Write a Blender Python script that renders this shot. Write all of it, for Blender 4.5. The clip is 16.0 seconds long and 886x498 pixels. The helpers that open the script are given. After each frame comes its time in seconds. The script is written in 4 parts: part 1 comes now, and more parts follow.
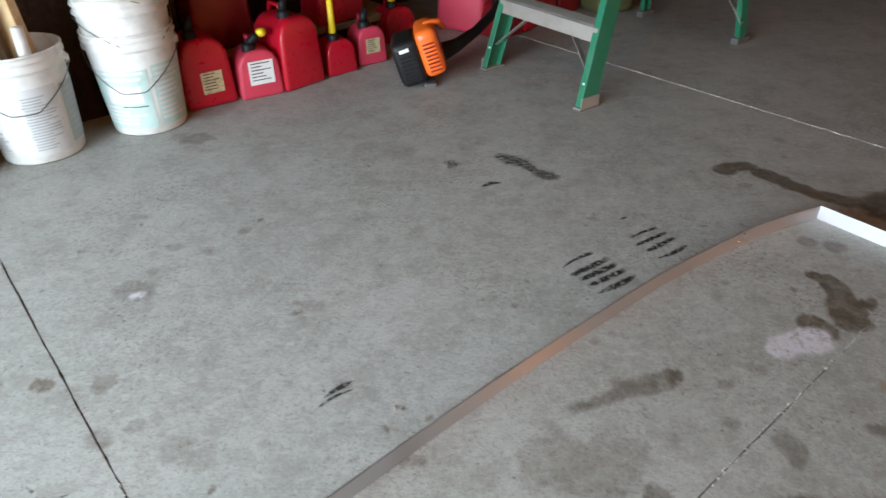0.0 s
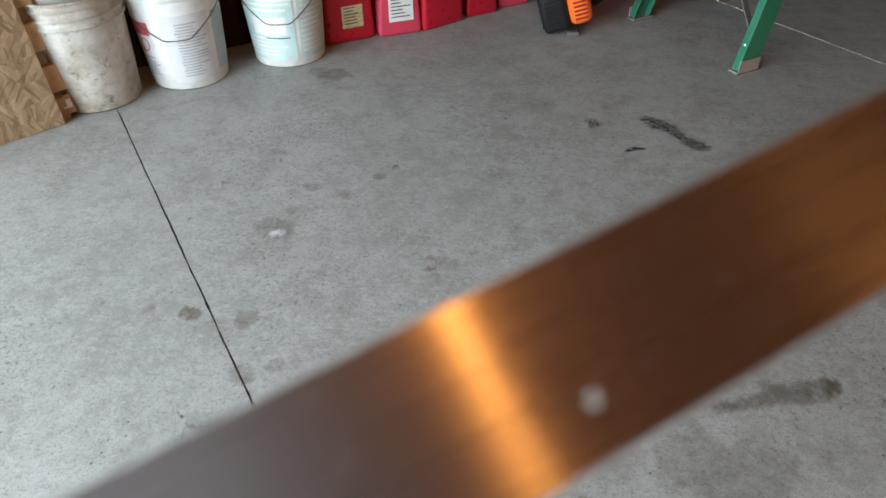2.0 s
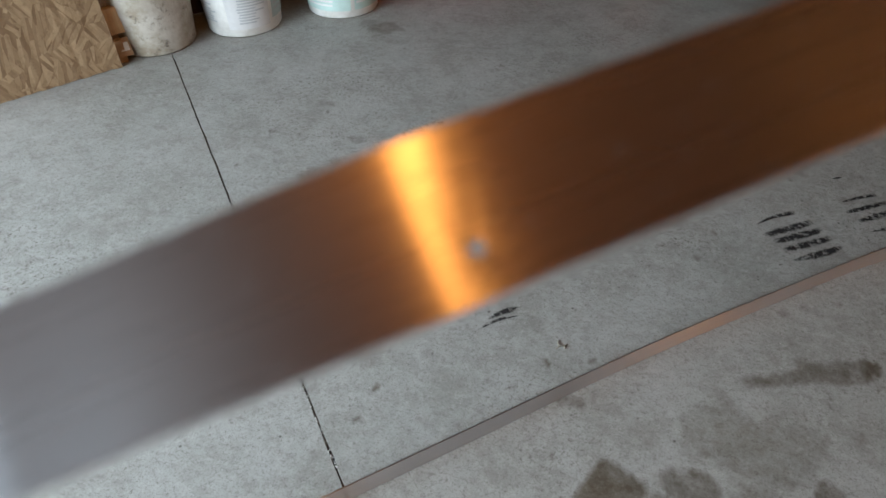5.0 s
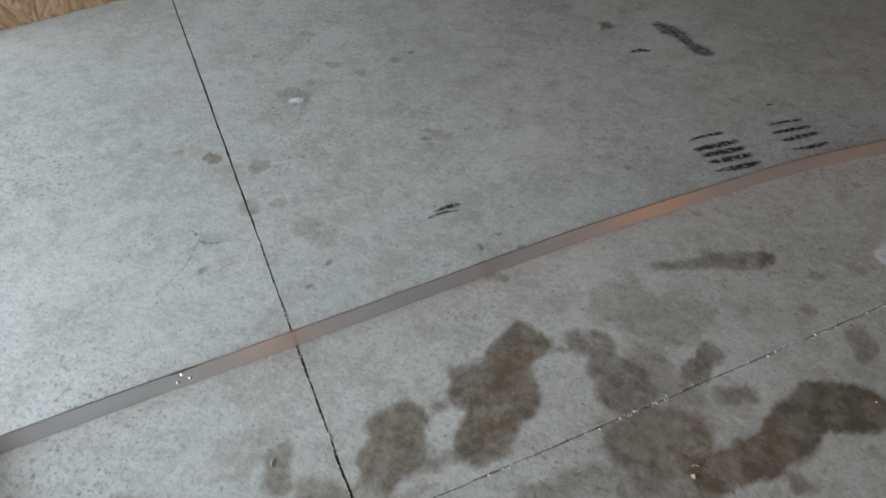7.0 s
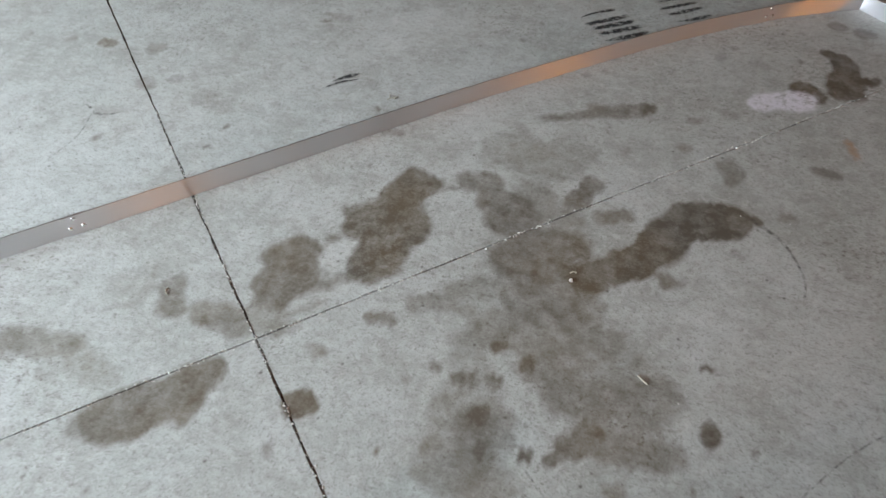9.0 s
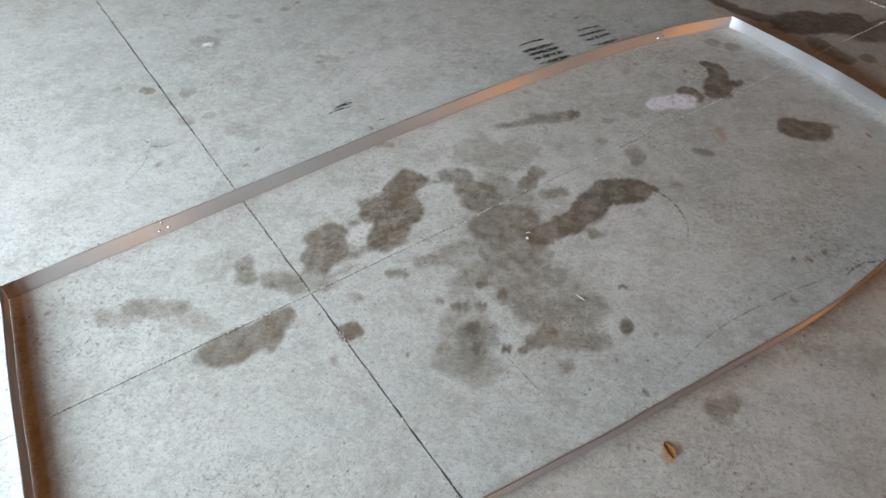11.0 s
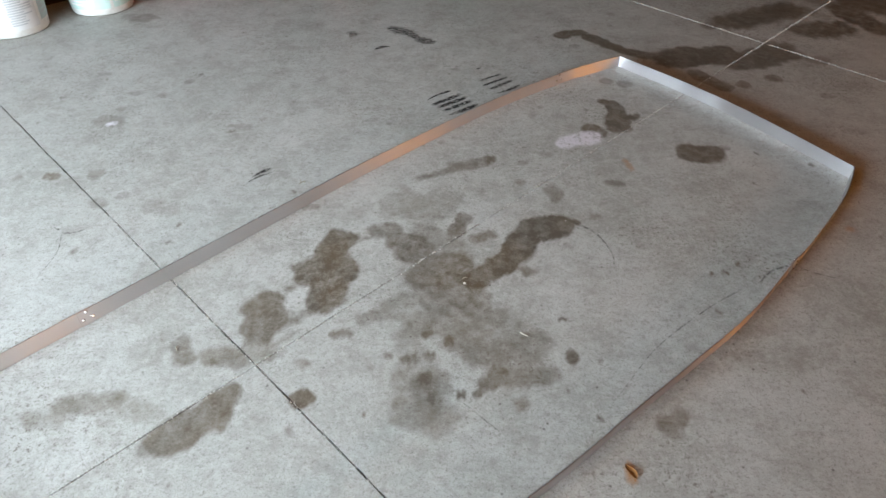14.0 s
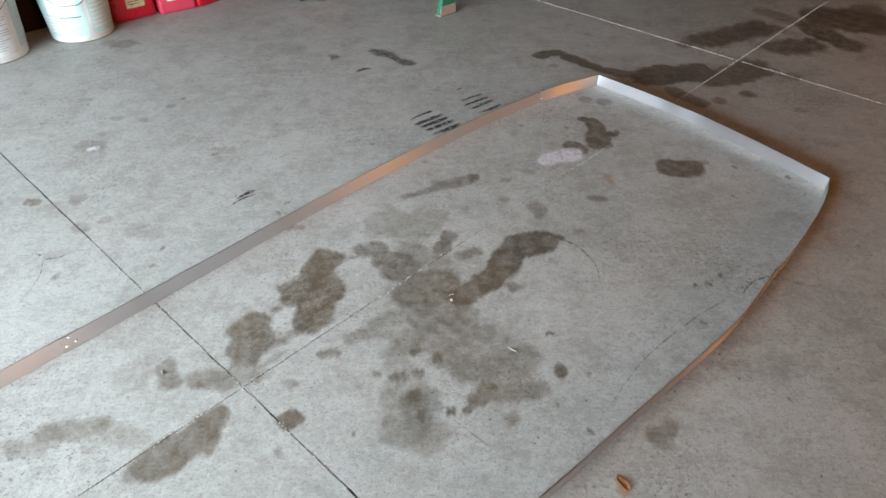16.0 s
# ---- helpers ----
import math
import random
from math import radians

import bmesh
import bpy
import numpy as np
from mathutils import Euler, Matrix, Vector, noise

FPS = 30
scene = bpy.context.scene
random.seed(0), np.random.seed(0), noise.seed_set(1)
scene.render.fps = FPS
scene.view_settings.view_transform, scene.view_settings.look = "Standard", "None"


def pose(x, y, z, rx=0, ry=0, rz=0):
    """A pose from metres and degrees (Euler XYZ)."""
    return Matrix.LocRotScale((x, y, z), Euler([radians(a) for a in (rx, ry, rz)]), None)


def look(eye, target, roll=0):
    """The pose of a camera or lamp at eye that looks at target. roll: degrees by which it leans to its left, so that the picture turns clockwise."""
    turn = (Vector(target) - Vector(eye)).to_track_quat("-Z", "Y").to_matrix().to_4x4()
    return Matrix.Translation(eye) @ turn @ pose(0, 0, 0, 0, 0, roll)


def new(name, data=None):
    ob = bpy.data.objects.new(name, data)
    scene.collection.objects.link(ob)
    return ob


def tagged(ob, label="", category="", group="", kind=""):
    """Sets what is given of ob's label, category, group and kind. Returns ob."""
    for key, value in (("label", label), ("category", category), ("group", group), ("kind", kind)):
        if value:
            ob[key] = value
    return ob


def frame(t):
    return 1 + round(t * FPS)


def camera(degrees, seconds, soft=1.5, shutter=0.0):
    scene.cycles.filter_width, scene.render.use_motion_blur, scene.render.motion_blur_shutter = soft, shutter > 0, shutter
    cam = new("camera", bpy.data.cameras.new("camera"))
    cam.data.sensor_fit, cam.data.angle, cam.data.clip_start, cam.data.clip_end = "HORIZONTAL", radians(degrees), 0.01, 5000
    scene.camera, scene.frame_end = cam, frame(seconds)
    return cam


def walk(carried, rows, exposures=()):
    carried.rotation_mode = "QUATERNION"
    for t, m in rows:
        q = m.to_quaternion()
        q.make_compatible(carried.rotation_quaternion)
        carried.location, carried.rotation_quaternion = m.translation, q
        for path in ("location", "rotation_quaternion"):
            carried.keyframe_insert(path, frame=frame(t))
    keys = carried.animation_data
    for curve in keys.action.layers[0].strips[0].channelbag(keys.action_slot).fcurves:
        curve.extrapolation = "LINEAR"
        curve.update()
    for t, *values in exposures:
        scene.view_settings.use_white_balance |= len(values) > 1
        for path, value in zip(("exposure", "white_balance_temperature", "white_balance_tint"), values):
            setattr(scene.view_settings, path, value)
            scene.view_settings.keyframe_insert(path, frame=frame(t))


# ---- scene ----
cam = camera(66.4, 16.0, shutter=0.4)
cam.data.dof.use_dof, cam.data.dof.focus_distance, cam.data.dof.aperture_fstop = True, 1.6, 15.0
PATH = [
    (0, (0.1614, 0.1500, 1.0300), (0.0389, 1.7946, -0.0918), -1.03),
    (0.5, (0.0539, 0.1979, 1.1006), (-0.1207, 1.8221, -0.1262), -0.08),
    (1, (0.0249, 0.2135, 1.0828), (-0.2709, 1.9650, -0.2997), -0.40),
    (1.5, (0.0374, 0.2090, 1.0754), (-0.3035, 1.7858, -0.2192), -0.75),
    (2, (0.0414, 0.2084, 1.0536), (-0.3506, 1.7706, -0.2692), -0.97),
    (2.4, (0.0582, 0.2032, 1.0541), (-0.3441, 1.6767, -0.2369), -1.11),
    (2.5, (0.0596, 0.2026, 1.0525), (-0.3477, 1.6701, -0.2438), -1.29),
    (3, (0.0563, 0.2016, 1.0506), (-0.3744, 1.6423, -0.2681), -1.42),
    (3.5, (0.0541, 0.2037, 1.0520), (-0.3982, 1.6342, -0.2705), -1.33),
    (4, (0.0556, 0.2056, 1.0518), (-0.4092, 1.6243, -0.2791), -1.23),
    (4.5, (0.0566, 0.2061, 1.0506), (-0.4131, 1.6100, -0.2942), -1.04),
    (4.7, (0.0560, 0.2060, 1.0500), (-0.4197, 1.6051, -0.2977), -1.07),
    (6.8, (0.2350, 0.0370, 1.0420), (-0.2700, 1.3780, -0.3530), -0.80),
    (7, (0.2740, 0.0110, 1.0400), (-0.2280, 1.3460, -0.3630), -0.70),
    (7.5, (0.3450, -0.0220, 0.9320), (-0.1270, 1.3010, -0.4920), -0.20),
    (8, (0.4410, -0.0280, 0.7260), (0.0100, 1.2870, -0.7180), 0.70),
    (10.3, (0.4450, -0.4630, 1.1340), (0.1760, 0.9030, -0.3020), 0.30),
    (10.5, (0.4590, -0.5020, 1.1350), (0.1930, 0.8710, -0.2950), 0.30),
    (11, (0.4520, -0.5730, 1.1590), (0.2280, 0.8230, -0.2550), 0.30),
    (11.5, (0.4130, -0.6120, 1.1750), (0.2840, 0.8260, -0.2090), 0.40),
    (12, (0.3780, -0.5970, 1.1580), (0.3100, 0.8590, -0.2110), 0.30),
    (12.5, (0.3840, -0.5960, 1.1790), (0.3370, 0.8760, -0.1730), 0.30),
    (13, (0.4010, -0.5920, 1.1830), (0.3800, 0.8980, -0.1500), 0.20),
    (13.5, (0.4000, -0.5890, 1.1840), (0.4020, 0.9140, -0.1350), 0.30),
    (14, (0.3970, -0.5890, 1.1730), (0.4160, 0.9270, -0.1310), 0.40),
    (14.5, (0.4010, -0.5950, 1.1670), (0.4310, 0.9350, -0.1210), 0.20),
    (15, (0.3810, -0.5920, 1.1610), (0.4250, 0.9420, -0.1210), 0.30),
    (15.5, (0.3920, -0.5980, 1.1730), (0.4450, 0.9460, -0.0970), 0.30),
    (16, (0.3890, -0.6010, 1.1680), (0.4590, 0.9550, -0.0860), 0.40),
]
EXPOSURES = [(0.0, -0.05), (1.0, -0.16), (1.5, -0.22), (2.5, -0.42), (3.5, -0.66), (4.7, -0.66), (7.0, -0.56), (8.2, -0.30), (10.3, 0.02), (12.5, 0.10), (16.0, 0.18)]
walk(cam, [(t, look(eye, target, roll)) for t, eye, target, roll in PATH], EXPOSURES)

# ---- plan: u runs along the long control joint, v across it, from the crossing of the two joints ----
TH = radians(44.0)
CU, SU = math.cos(TH), math.sin(TH)
OX, OY = -0.003, 0.381


def W(u, v, z=0.0):
    return Vector((OX + u * CU - v * SU, OY + u * SU + v * CU, z))


def UV(x, y):
    return ((x - OX) * CU + (y - OY) * SU, -(x - OX) * SU + (y - OY) * CU)


PLAN = Matrix.Translation((OX, OY, 0)) @ Matrix.Rotation(TH, 4, "Z")

# ---- world and lights ----
world = bpy.data.worlds.new("world")
scene.world = world
world.use_nodes = True
wn = world.node_tree
sky = wn.nodes.new("ShaderNodeTexSky")
sky.sky_type, sky.sun_disc = "NISHITA", False
sky.sun_elevation, sky.sun_rotation = radians(35), radians(225)
wn.links.new(sky.outputs[0], wn.nodes["Background"].inputs[0])
wn.nodes["Background"].inputs[1].default_value = 0.1


def area_lamp(name, m, w, h, power, colour, spread=180):
    d = bpy.data.lights.new(name, "AREA")
    d.shape, d.size, d.size_y, d.energy, d.color = "RECTANGLE", w, h, power, colour
    d.spread = radians(spread)
    ob = new(name, d)
    ob.matrix_world = m
    return ob


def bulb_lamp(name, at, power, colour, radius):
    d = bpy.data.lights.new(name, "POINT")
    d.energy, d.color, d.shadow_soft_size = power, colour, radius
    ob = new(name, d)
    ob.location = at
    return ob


DOOR_U, DOOR_V0, DOOR_V1, DOOR_H = -2.0, -1.05, 2.2, 1.3
# Added slot above the door, so the held strip's left end reflects white.
SLOT_V0, SLOT_V1, SLOT_Z0, SLOT_Z1 = -0.5, 0.9, 1.95, 2.6
area_lamp("door_daylight", look(W(DOOR_U + 0.05, (DOOR_V0 + DOOR_V1) / 2, DOOR_H / 2), W(2.0, (DOOR_V0 + DOOR_V1) / 2 + 0.5, DOOR_H / 2 - 1.15)), DOOR_V1 - DOOR_V0, DOOR_H, 112, (0.76, 0.895, 1.0), 98)
# Light of the added slot; no window is known here.
area_lamp("strip_sheen_light", look(W(DOOR_U + 0.05, (SLOT_V0 + SLOT_V1) / 2, (SLOT_Z0 + SLOT_Z1) / 2), W(2.0, (SLOT_V0 + SLOT_V1) / 2, (SLOT_Z0 + SLOT_Z1) / 2)), SLOT_V1 - SLOT_V0, SLOT_Z1 - SLOT_Z0, 19, (0.62, 0.83, 1.0))
# Unseen warm lights for the ring's orange glints, set low to strengthen them.
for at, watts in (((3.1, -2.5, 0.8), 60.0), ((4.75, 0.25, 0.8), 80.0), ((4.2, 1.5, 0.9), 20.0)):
    bulb_lamp("ring_glint_light", at, watts, (1.0, 0.40, 0.08), 0.045)
# Unseen bulb, put overhead to give the held strip its orange highlight.
bulb_lamp("strip_glint_bulb", (-0.13, 0.50, 2.45), 26.0, (1.0, 0.40, 0.08), 0.045)

# ---- materials ----


class Mat:
    """A small builder for node materials."""

    def __init__(self, name, rough=0.6, metal=0.0, spec=0.5):
        self.m = bpy.data.materials.new(name)
        self.m.use_nodes = True
        self.t = self.m.node_tree
        self.b = self.t.nodes["Principled BSDF"]
        self.b.inputs["Roughness"].default_value = rough
        self.b.inputs["Metallic"].default_value = metal
        self.b.inputs["Specular IOR Level"].default_value = spec
        self.co = self.t.nodes.new("ShaderNodeTexCoord").outputs["Object"]

    def put(self, socket, value):
        if isinstance(value, bpy.types.NodeSocket):
            self.t.links.new(value, socket)
        elif isinstance(value, tuple) and len(value) == 3 and socket.type == "RGBA":
            socket.default_value = (*value, 1)
        else:
            socket.default_value = value

    def noise(self, scale, detail=4, rough=0.6, stretch=None, co=None, distort=0.0):
        n = self.t.nodes.new("ShaderNodeTexNoise")
        co = co or self.co
        if stretch:
            mp = self.t.nodes.new("ShaderNodeMapping")
            mp.inputs["Scale"].default_value = stretch
            self.t.links.new(co, mp.inputs[0])
            co = mp.outputs[0]
        self.t.links.new(co, n.inputs["Vector"])
        n.inputs["Scale"].default_value, n.inputs["Detail"].default_value = scale, detail
        n.inputs["Roughness"].default_value, n.inputs["Distortion"].default_value = rough, distort
        return n.outputs["Fac"]

    def cells(self, scale, stretch=None, feature="F1", out="Color", rand=1.0):
        n = self.t.nodes.new("ShaderNodeTexVoronoi")
        n.feature = feature
        co = self.co
        if stretch:
            mp = self.t.nodes.new("ShaderNodeMapping")
            mp.inputs["Scale"].default_value = stretch
            self.t.links.new(co, mp.inputs[0])
            co = mp.outputs[0]
        self.t.links.new(co, n.inputs["Vector"])
        n.inputs["Scale"].default_value = scale
        n.inputs["Randomness"].default_value = rand
        return n.outputs[out]

    def ramp(self, fac, lo, hi, a=0.0, b=1.0):
        n = self.t.nodes.new("ShaderNodeMapRange")
        self.put(n.inputs["Value"], fac)
        for k, v in (("From Min", lo), ("From Max", hi), ("To Min", a), ("To Max", b)):
            self.put(n.inputs[k], v)
        return n.outputs[0]

    def maths(self, op, a, b=0.0):
        n = self.t.nodes.new("ShaderNodeMath")
        n.operation = op
        self.put(n.inputs[0], a)
        self.put(n.inputs[1], b)
        return n.outputs[0]

    def mix(self, fac, a, b, mode="MIX"):
        n = self.t.nodes.new("ShaderNodeMix")
        n.data_type, n.blend_type = "RGBA", mode
        self.put(n.inputs[0], fac)
        self.put(n.inputs[6], a)
        self.put(n.inputs[7], b)
        return n.outputs[2]

    def attr(self, name):
        n = self.t.nodes.new("ShaderNodeAttribute")
        n.attribute_name = name
        s = self.t.nodes.new("ShaderNodeSeparateColor")
        self.t.links.new(n.outputs["Color"], s.inputs[0])
        return s.outputs

    def random(self):
        return self.t.nodes.new("ShaderNodeObjectInfo").outputs["Random"]

    def base(self, v):
        self.put(self.b.inputs["Base Color"], v)
        return self

    def rough(self, v):
        self.put(self.b.inputs["Roughness"], v)
        return self

    def bump(self, h, strength=0.3, dist=0.002):
        n = self.t.nodes.new("ShaderNodeBump")
        n.inputs["Strength"].default_value, n.inputs["Distance"].default_value = strength, dist
        self.put(n.inputs["Height"], h)
        self.t.links.new(n.outputs[0], self.b.inputs["Normal"])
        return self

    def alpha(self, v):
        self.put(self.b.inputs["Alpha"], v)
        return self


def plain(name, colour, rough=0.5, metal=0.0, grime=0.25, scale=18.0, dirt=(0.06, 0.05, 0.04)):
    k = Mat(name, rough, metal)
    g = k.ramp(k.noise(scale, 5), 0.45, 0.8, 0.0, grime)
    k.base(k.mix(g, colour, dirt))
    k.rough(k.ramp(k.noise(scale * 3, 3), 0.2, 0.8, rough * 0.8, min(1.0, rough * 1.2)))
    k.bump(k.noise(scale * 8, 3), 0.08, 0.001)
    return k.m


# concrete with oil, rubber, chalk and rust held in the slabs' own attribute
k = Mat("concrete", 0.62, spec=0.4)
big, mid, fine, grit = k.noise(1.3, 3), k.noise(6, 6, 0.7), k.noise(50, 6, 0.8), k.noise(260, 3, 0.7)
c = k.mix(k.ramp(big, 0.35, 0.65), (0.335, 0.345, 0.32), (0.42, 0.425, 0.40))
c = k.mix(k.ramp(mid, 0.45, 0.64, 0.0, 0.5), c, (0.22, 0.21, 0.185))
c = k.mix(k.ramp(k.noise(18, 6, 0.8), 0.5, 0.68, 0.0, 0.34), c, (0.20, 0.19, 0.165))
c = k.mix(k.ramp(k.noise(14, 8, 0.75, None, None, 0.6), 0.46, 0.62, 0.0, 0.45), c, (0.47, 0.475, 0.46))
c = k.mix(k.ramp(k.noise(23, 8, 0.8, (1.0, 1.5, 1.0), None, 1.2), 0.50, 0.66, 0.0, 0.5), c, (0.22, 0.205, 0.18))
c = k.mix(k.ramp(fine, 0.50, 0.66, 0.0, 0.45), c, (0.52, 0.52, 0.50))
c = k.mix(k.ramp(k.noise(110, 6, 0.85), 0.535, 0.64, 0.0, 0.8), c, (0.16, 0.15, 0.13))
c = k.mix(k.ramp(grit, 0.5, 0.72, 0.0, 0.5), c, (0.13, 0.12, 0.11))
trowel = k.noise(5, 5, 0.7, (1.0, 7.0, 1.0), None, 0.8)
c = k.mix(k.ramp(trowel, 0.6, 0.75, 0.0, 0.15), c, (0.24, 0.23, 0.21))
pits = k.ramp(k.cells(34, out="Distance"), 0.04, 0.13, 0.9, 0.0)
c = k.mix(k.maths("MULTIPLY", pits, k.ramp(k.noise(9, 4), 0.50, 0.58)), c, (0.09, 0.08, 0.07))
pock = k.maths("MULTIPLY", k.ramp(k.noise(85, 5, 0.8), 0.55, 0.61), k.ramp(k.noise(1.9, 4, 0.7), 0.48, 0.62))
c = k.mix(k.maths("MULTIPLY", pock, 0.9), c, (0.12, 0.105, 0.085))
st = k.attr("stain")
edge = k.maths("ADD", st[0], k.maths("MULTIPLY", k.ramp(k.noise(38, 6, 0.8), 0.2, 0.8, -0.34, 0.30), k.ramp(st[0], 0.0, 0.15)))
oil = k.maths("MULTIPLY", k.ramp(edge, 0.06, 0.74), k.ramp(k.noise(20, 7, 0.8), 0.38, 0.56, 0.66, 1.0))
c = k.mix(oil, c, k.mix(k.ramp(k.noise(5, 3), 0.4, 0.6), (0.110, 0.085, 0.056), (0.092, 0.078, 0.060)))
white = k.maths("MULTIPLY", st[1], k.ramp(k.noise(55, 5, 0.8), 0.36, 0.52))
c = k.mix(white, c, (0.66, 0.64, 0.70))
rust = k.maths("MULTIPLY", st[2], k.ramp(k.noise(50, 4, 0.7), 0.3, 0.5))
c = k.mix(rust, c, (0.33, 0.15, 0.035))
k.base(c)
k.rough(k.ramp(oil, 0.0, 1.0, 0.60, 0.42))
k.bump(k.maths("ADD", k.maths("MULTIPLY", k.noise(30, 4), 0.6), k.maths("MULTIPLY", grit, 0.35)), 0.25, 0.003)
CONCRETE = k.m

k = Mat("joint_dirt", 0.95)
k.base(k.mix(k.ramp(k.noise(60, 4), 0.4, 0.65), (0.05, 0.045, 0.04), (0.22, 0.21, 0.19)))
JOINT = k.m

k = Mat("tyre_rubber", 0.75)
k.base((0.022, 0.021, 0.022))
k.alpha(k.maths("MULTIPLY", k.ramp(k.noise(70, 4, 0.7), 0.36, 0.52), k.attr("fade")[0]))
RUBBER_MARK = k.m

k = Mat("smeared_rubber", 0.75)
k.base((0.03, 0.029, 0.03))
k.alpha(k.maths("MULTIPLY", k.ramp(k.noise(45, 5, 0.75, (1.0, 1.6, 1.0)), 0.33, 0.64), k.attr("fade")[0]))
RUBBER_SOFT = k.m

k = Mat("scratch_dirt", 0.85)
k.base((0.10, 0.09, 0.075))
k.alpha(k.maths("MULTIPLY", k.ramp(k.noise(90, 4, 0.7), 0.4, 0.75), k.attr("fade")[0]))
SCRATCH = k.m


def brushed(name, colour, rough, broad, share, smudge=26.0, cover=0.58, line=0.25):
    """Rolled metal: a streaked sheen across the rolling lines, a broader dull sheen, and pale finger smears."""
    k = Mat(name, rough, 1.0)
    uvn = k.t.nodes.new("ShaderNodeUVMap")
    brush = k.noise(1.0, 4, 0.7, (6, 900, 1), uvn.outputs[0])
    smear = k.noise(1.0, 5, 0.6, (smudge, smudge * 1.4, 1), uvn.outputs[0], 0.6)
    film = k.ramp(smear, cover, cover + 0.12)
    tg = k.t.nodes.new("ShaderNodeTangent")
    tg.direction_type = "UV_MAP"
    k.t.links.new(tg.outputs[0], k.b.inputs["Tangent"])
    k.b.inputs["Anisotropic"].default_value = 1.0
    k.b.inputs["Anisotropic Rotation"].default_value = line
    k.base(colour)
    k.rough(k.ramp(brush, 0.3, 0.7, rough * 0.85, rough * 1.15))
    k.bump(brush, 0.05, 0.0005)
    dull = k.t.nodes.new("ShaderNodeBsdfPrincipled")
    k.put(dull.inputs["Base Color"], k.mix(k.maths("MULTIPLY", film, 0.5), colour, (0.75, 0.76, 0.80)))
    k.put(dull.inputs["Metallic"], k.ramp(film, 0.0, 1.0, 1.0, 0.5))
    k.put(dull.inputs["Roughness"], k.maths("ADD", k.maths("MULTIPLY", film, 0.15), broad))
    mixer = k.t.nodes.new("ShaderNodeMixShader")
    k.put(mixer.inputs[0], k.maths("MAXIMUM", k.maths("MULTIPLY", film, 0.5), share))
    k.t.links.new(k.b.outputs[0], mixer.inputs[1])
    k.t.links.new(dull.outputs[0], mixer.inputs[2])
    k.t.links.new(mixer.outputs[0], k.t.nodes["Material Output"].inputs["Surface"])
    return k.m


ALUMINIUM = brushed("brushed_aluminium", (0.76, 0.75, 0.76), 0.34, 0.24, 0.5, 26.0, 0.72)
SMUDGED = brushed("smudged_aluminium", (0.72, 0.67, 0.66), 0.29, 0.48, 0.16, 420.0, 0.62)
RIVET = plain("rivet_metal", (0.85, 0.85, 0.85), 0.16, 1.0, 0.05, 200)
BUCKET = plain("white_plastic", (0.76, 0.76, 0.73), 0.45, 0, 0.5, 13, (0.24, 0.20, 0.15))
k = Mat("dirty_white_plastic", 0.5)
g = k.ramp(k.noise(26, 6, 0.8), 0.56, 0.70)
c = k.mix(k.ramp(k.noise(6, 5, 0.7), 0.38, 0.62), (0.60, 0.58, 0.52), (0.33, 0.28, 0.21))
k.base(k.mix(g, c, (0.10, 0.08, 0.06)))
k.bump(k.noise(60, 3), 0.1, 0.001)
BUCKET_DIRTY = k.m
LABEL_TEAL = plain("teal_print", (0.50, 0.66, 0.62), 0.5, 0, 0.2)
LABEL_TEAL_GREY = plain("grey_green_print", (0.42, 0.50, 0.50), 0.5, 0, 0.25)
LABEL_GREY = plain("grey_print", (0.42, 0.44, 0.45), 0.5, 0, 0.2)
LABEL_WHITE = plain("white_label", (0.72, 0.72, 0.70), 0.55, 0, 0.25, 30, (0.35, 0.34, 0.32))
LABEL_PALE = plain("pale_label", (0.64, 0.645, 0.64), 0.55, 0, 0.3, 30, (0.38, 0.37, 0.35))
LABEL_RED = plain("red_print", (0.5, 0.09, 0.10), 0.5, 0, 0.2)
LABEL_TAN = plain("worn_tan_label", (0.55, 0.44, 0.25), 0.6, 0, 0.7, 60, (0.05, 0.04, 0.03))
INK = plain("dark_print", (0.05, 0.05, 0.055), 0.6, 0, 0.1)
WIRE = plain("bail_wire", (0.16, 0.155, 0.15), 0.45, 0.8, 0.3)
RED = plain("red_plastic", (0.43, 0.006, 0.020), 0.30, 0, 0.22, 14, (0.16, 0.02, 0.02))
RED_DARK = plain("deep_red_plastic", (0.20, 0.008, 0.012), 0.42, 0, 0.3, 14, (0.08, 0.01, 0.01))
PINK = plain("sun_faded_red_plastic", (0.56, 0.045, 0.085), 0.5, 0, 0.25, 10, (0.35, 0.03, 0.05))
BLACK = plain("black_plastic", (0.010, 0.010, 0.011), 0.5, 0, 0.15, 25, (0.04, 0.038, 0.035))
BLACK.node_tree.nodes["Principled BSDF"].inputs["Specular IOR Level"].default_value = 0.25
YELLOW = plain("yellow_plastic", (0.80, 0.60, 0.02), 0.4, 0, 0.12)
ORANGE = plain("orange_plastic", (0.80, 0.14, 0.015), 0.4, 0, 0.2, 20, (0.3, 0.06, 0.02))
GREEN = plain("green_fibreglass", (0.016, 0.15, 0.08), 0.38, 0, 0.3, 14, (0.12, 0.2, 0.15))
STEP_METAL = plain("dusty_aluminium", (0.50, 0.47, 0.43), 0.5, 0.7, 0.3, 22, (0.25, 0.2, 0.16))
SILVER = plain("bright_aluminium", (0.75, 0.75, 0.76), 0.3, 0.9, 0.15, 30)
GREY_RUBBER = plain("grey_rubber", (0.10, 0.10, 0.10), 0.8, 0, 0.3)
OLIVE = plain("olive_canvas", (0.10, 0.10, 0.035), 0.85, 0, 0.3)

k = Mat("oriented_strand_board", 0.7)


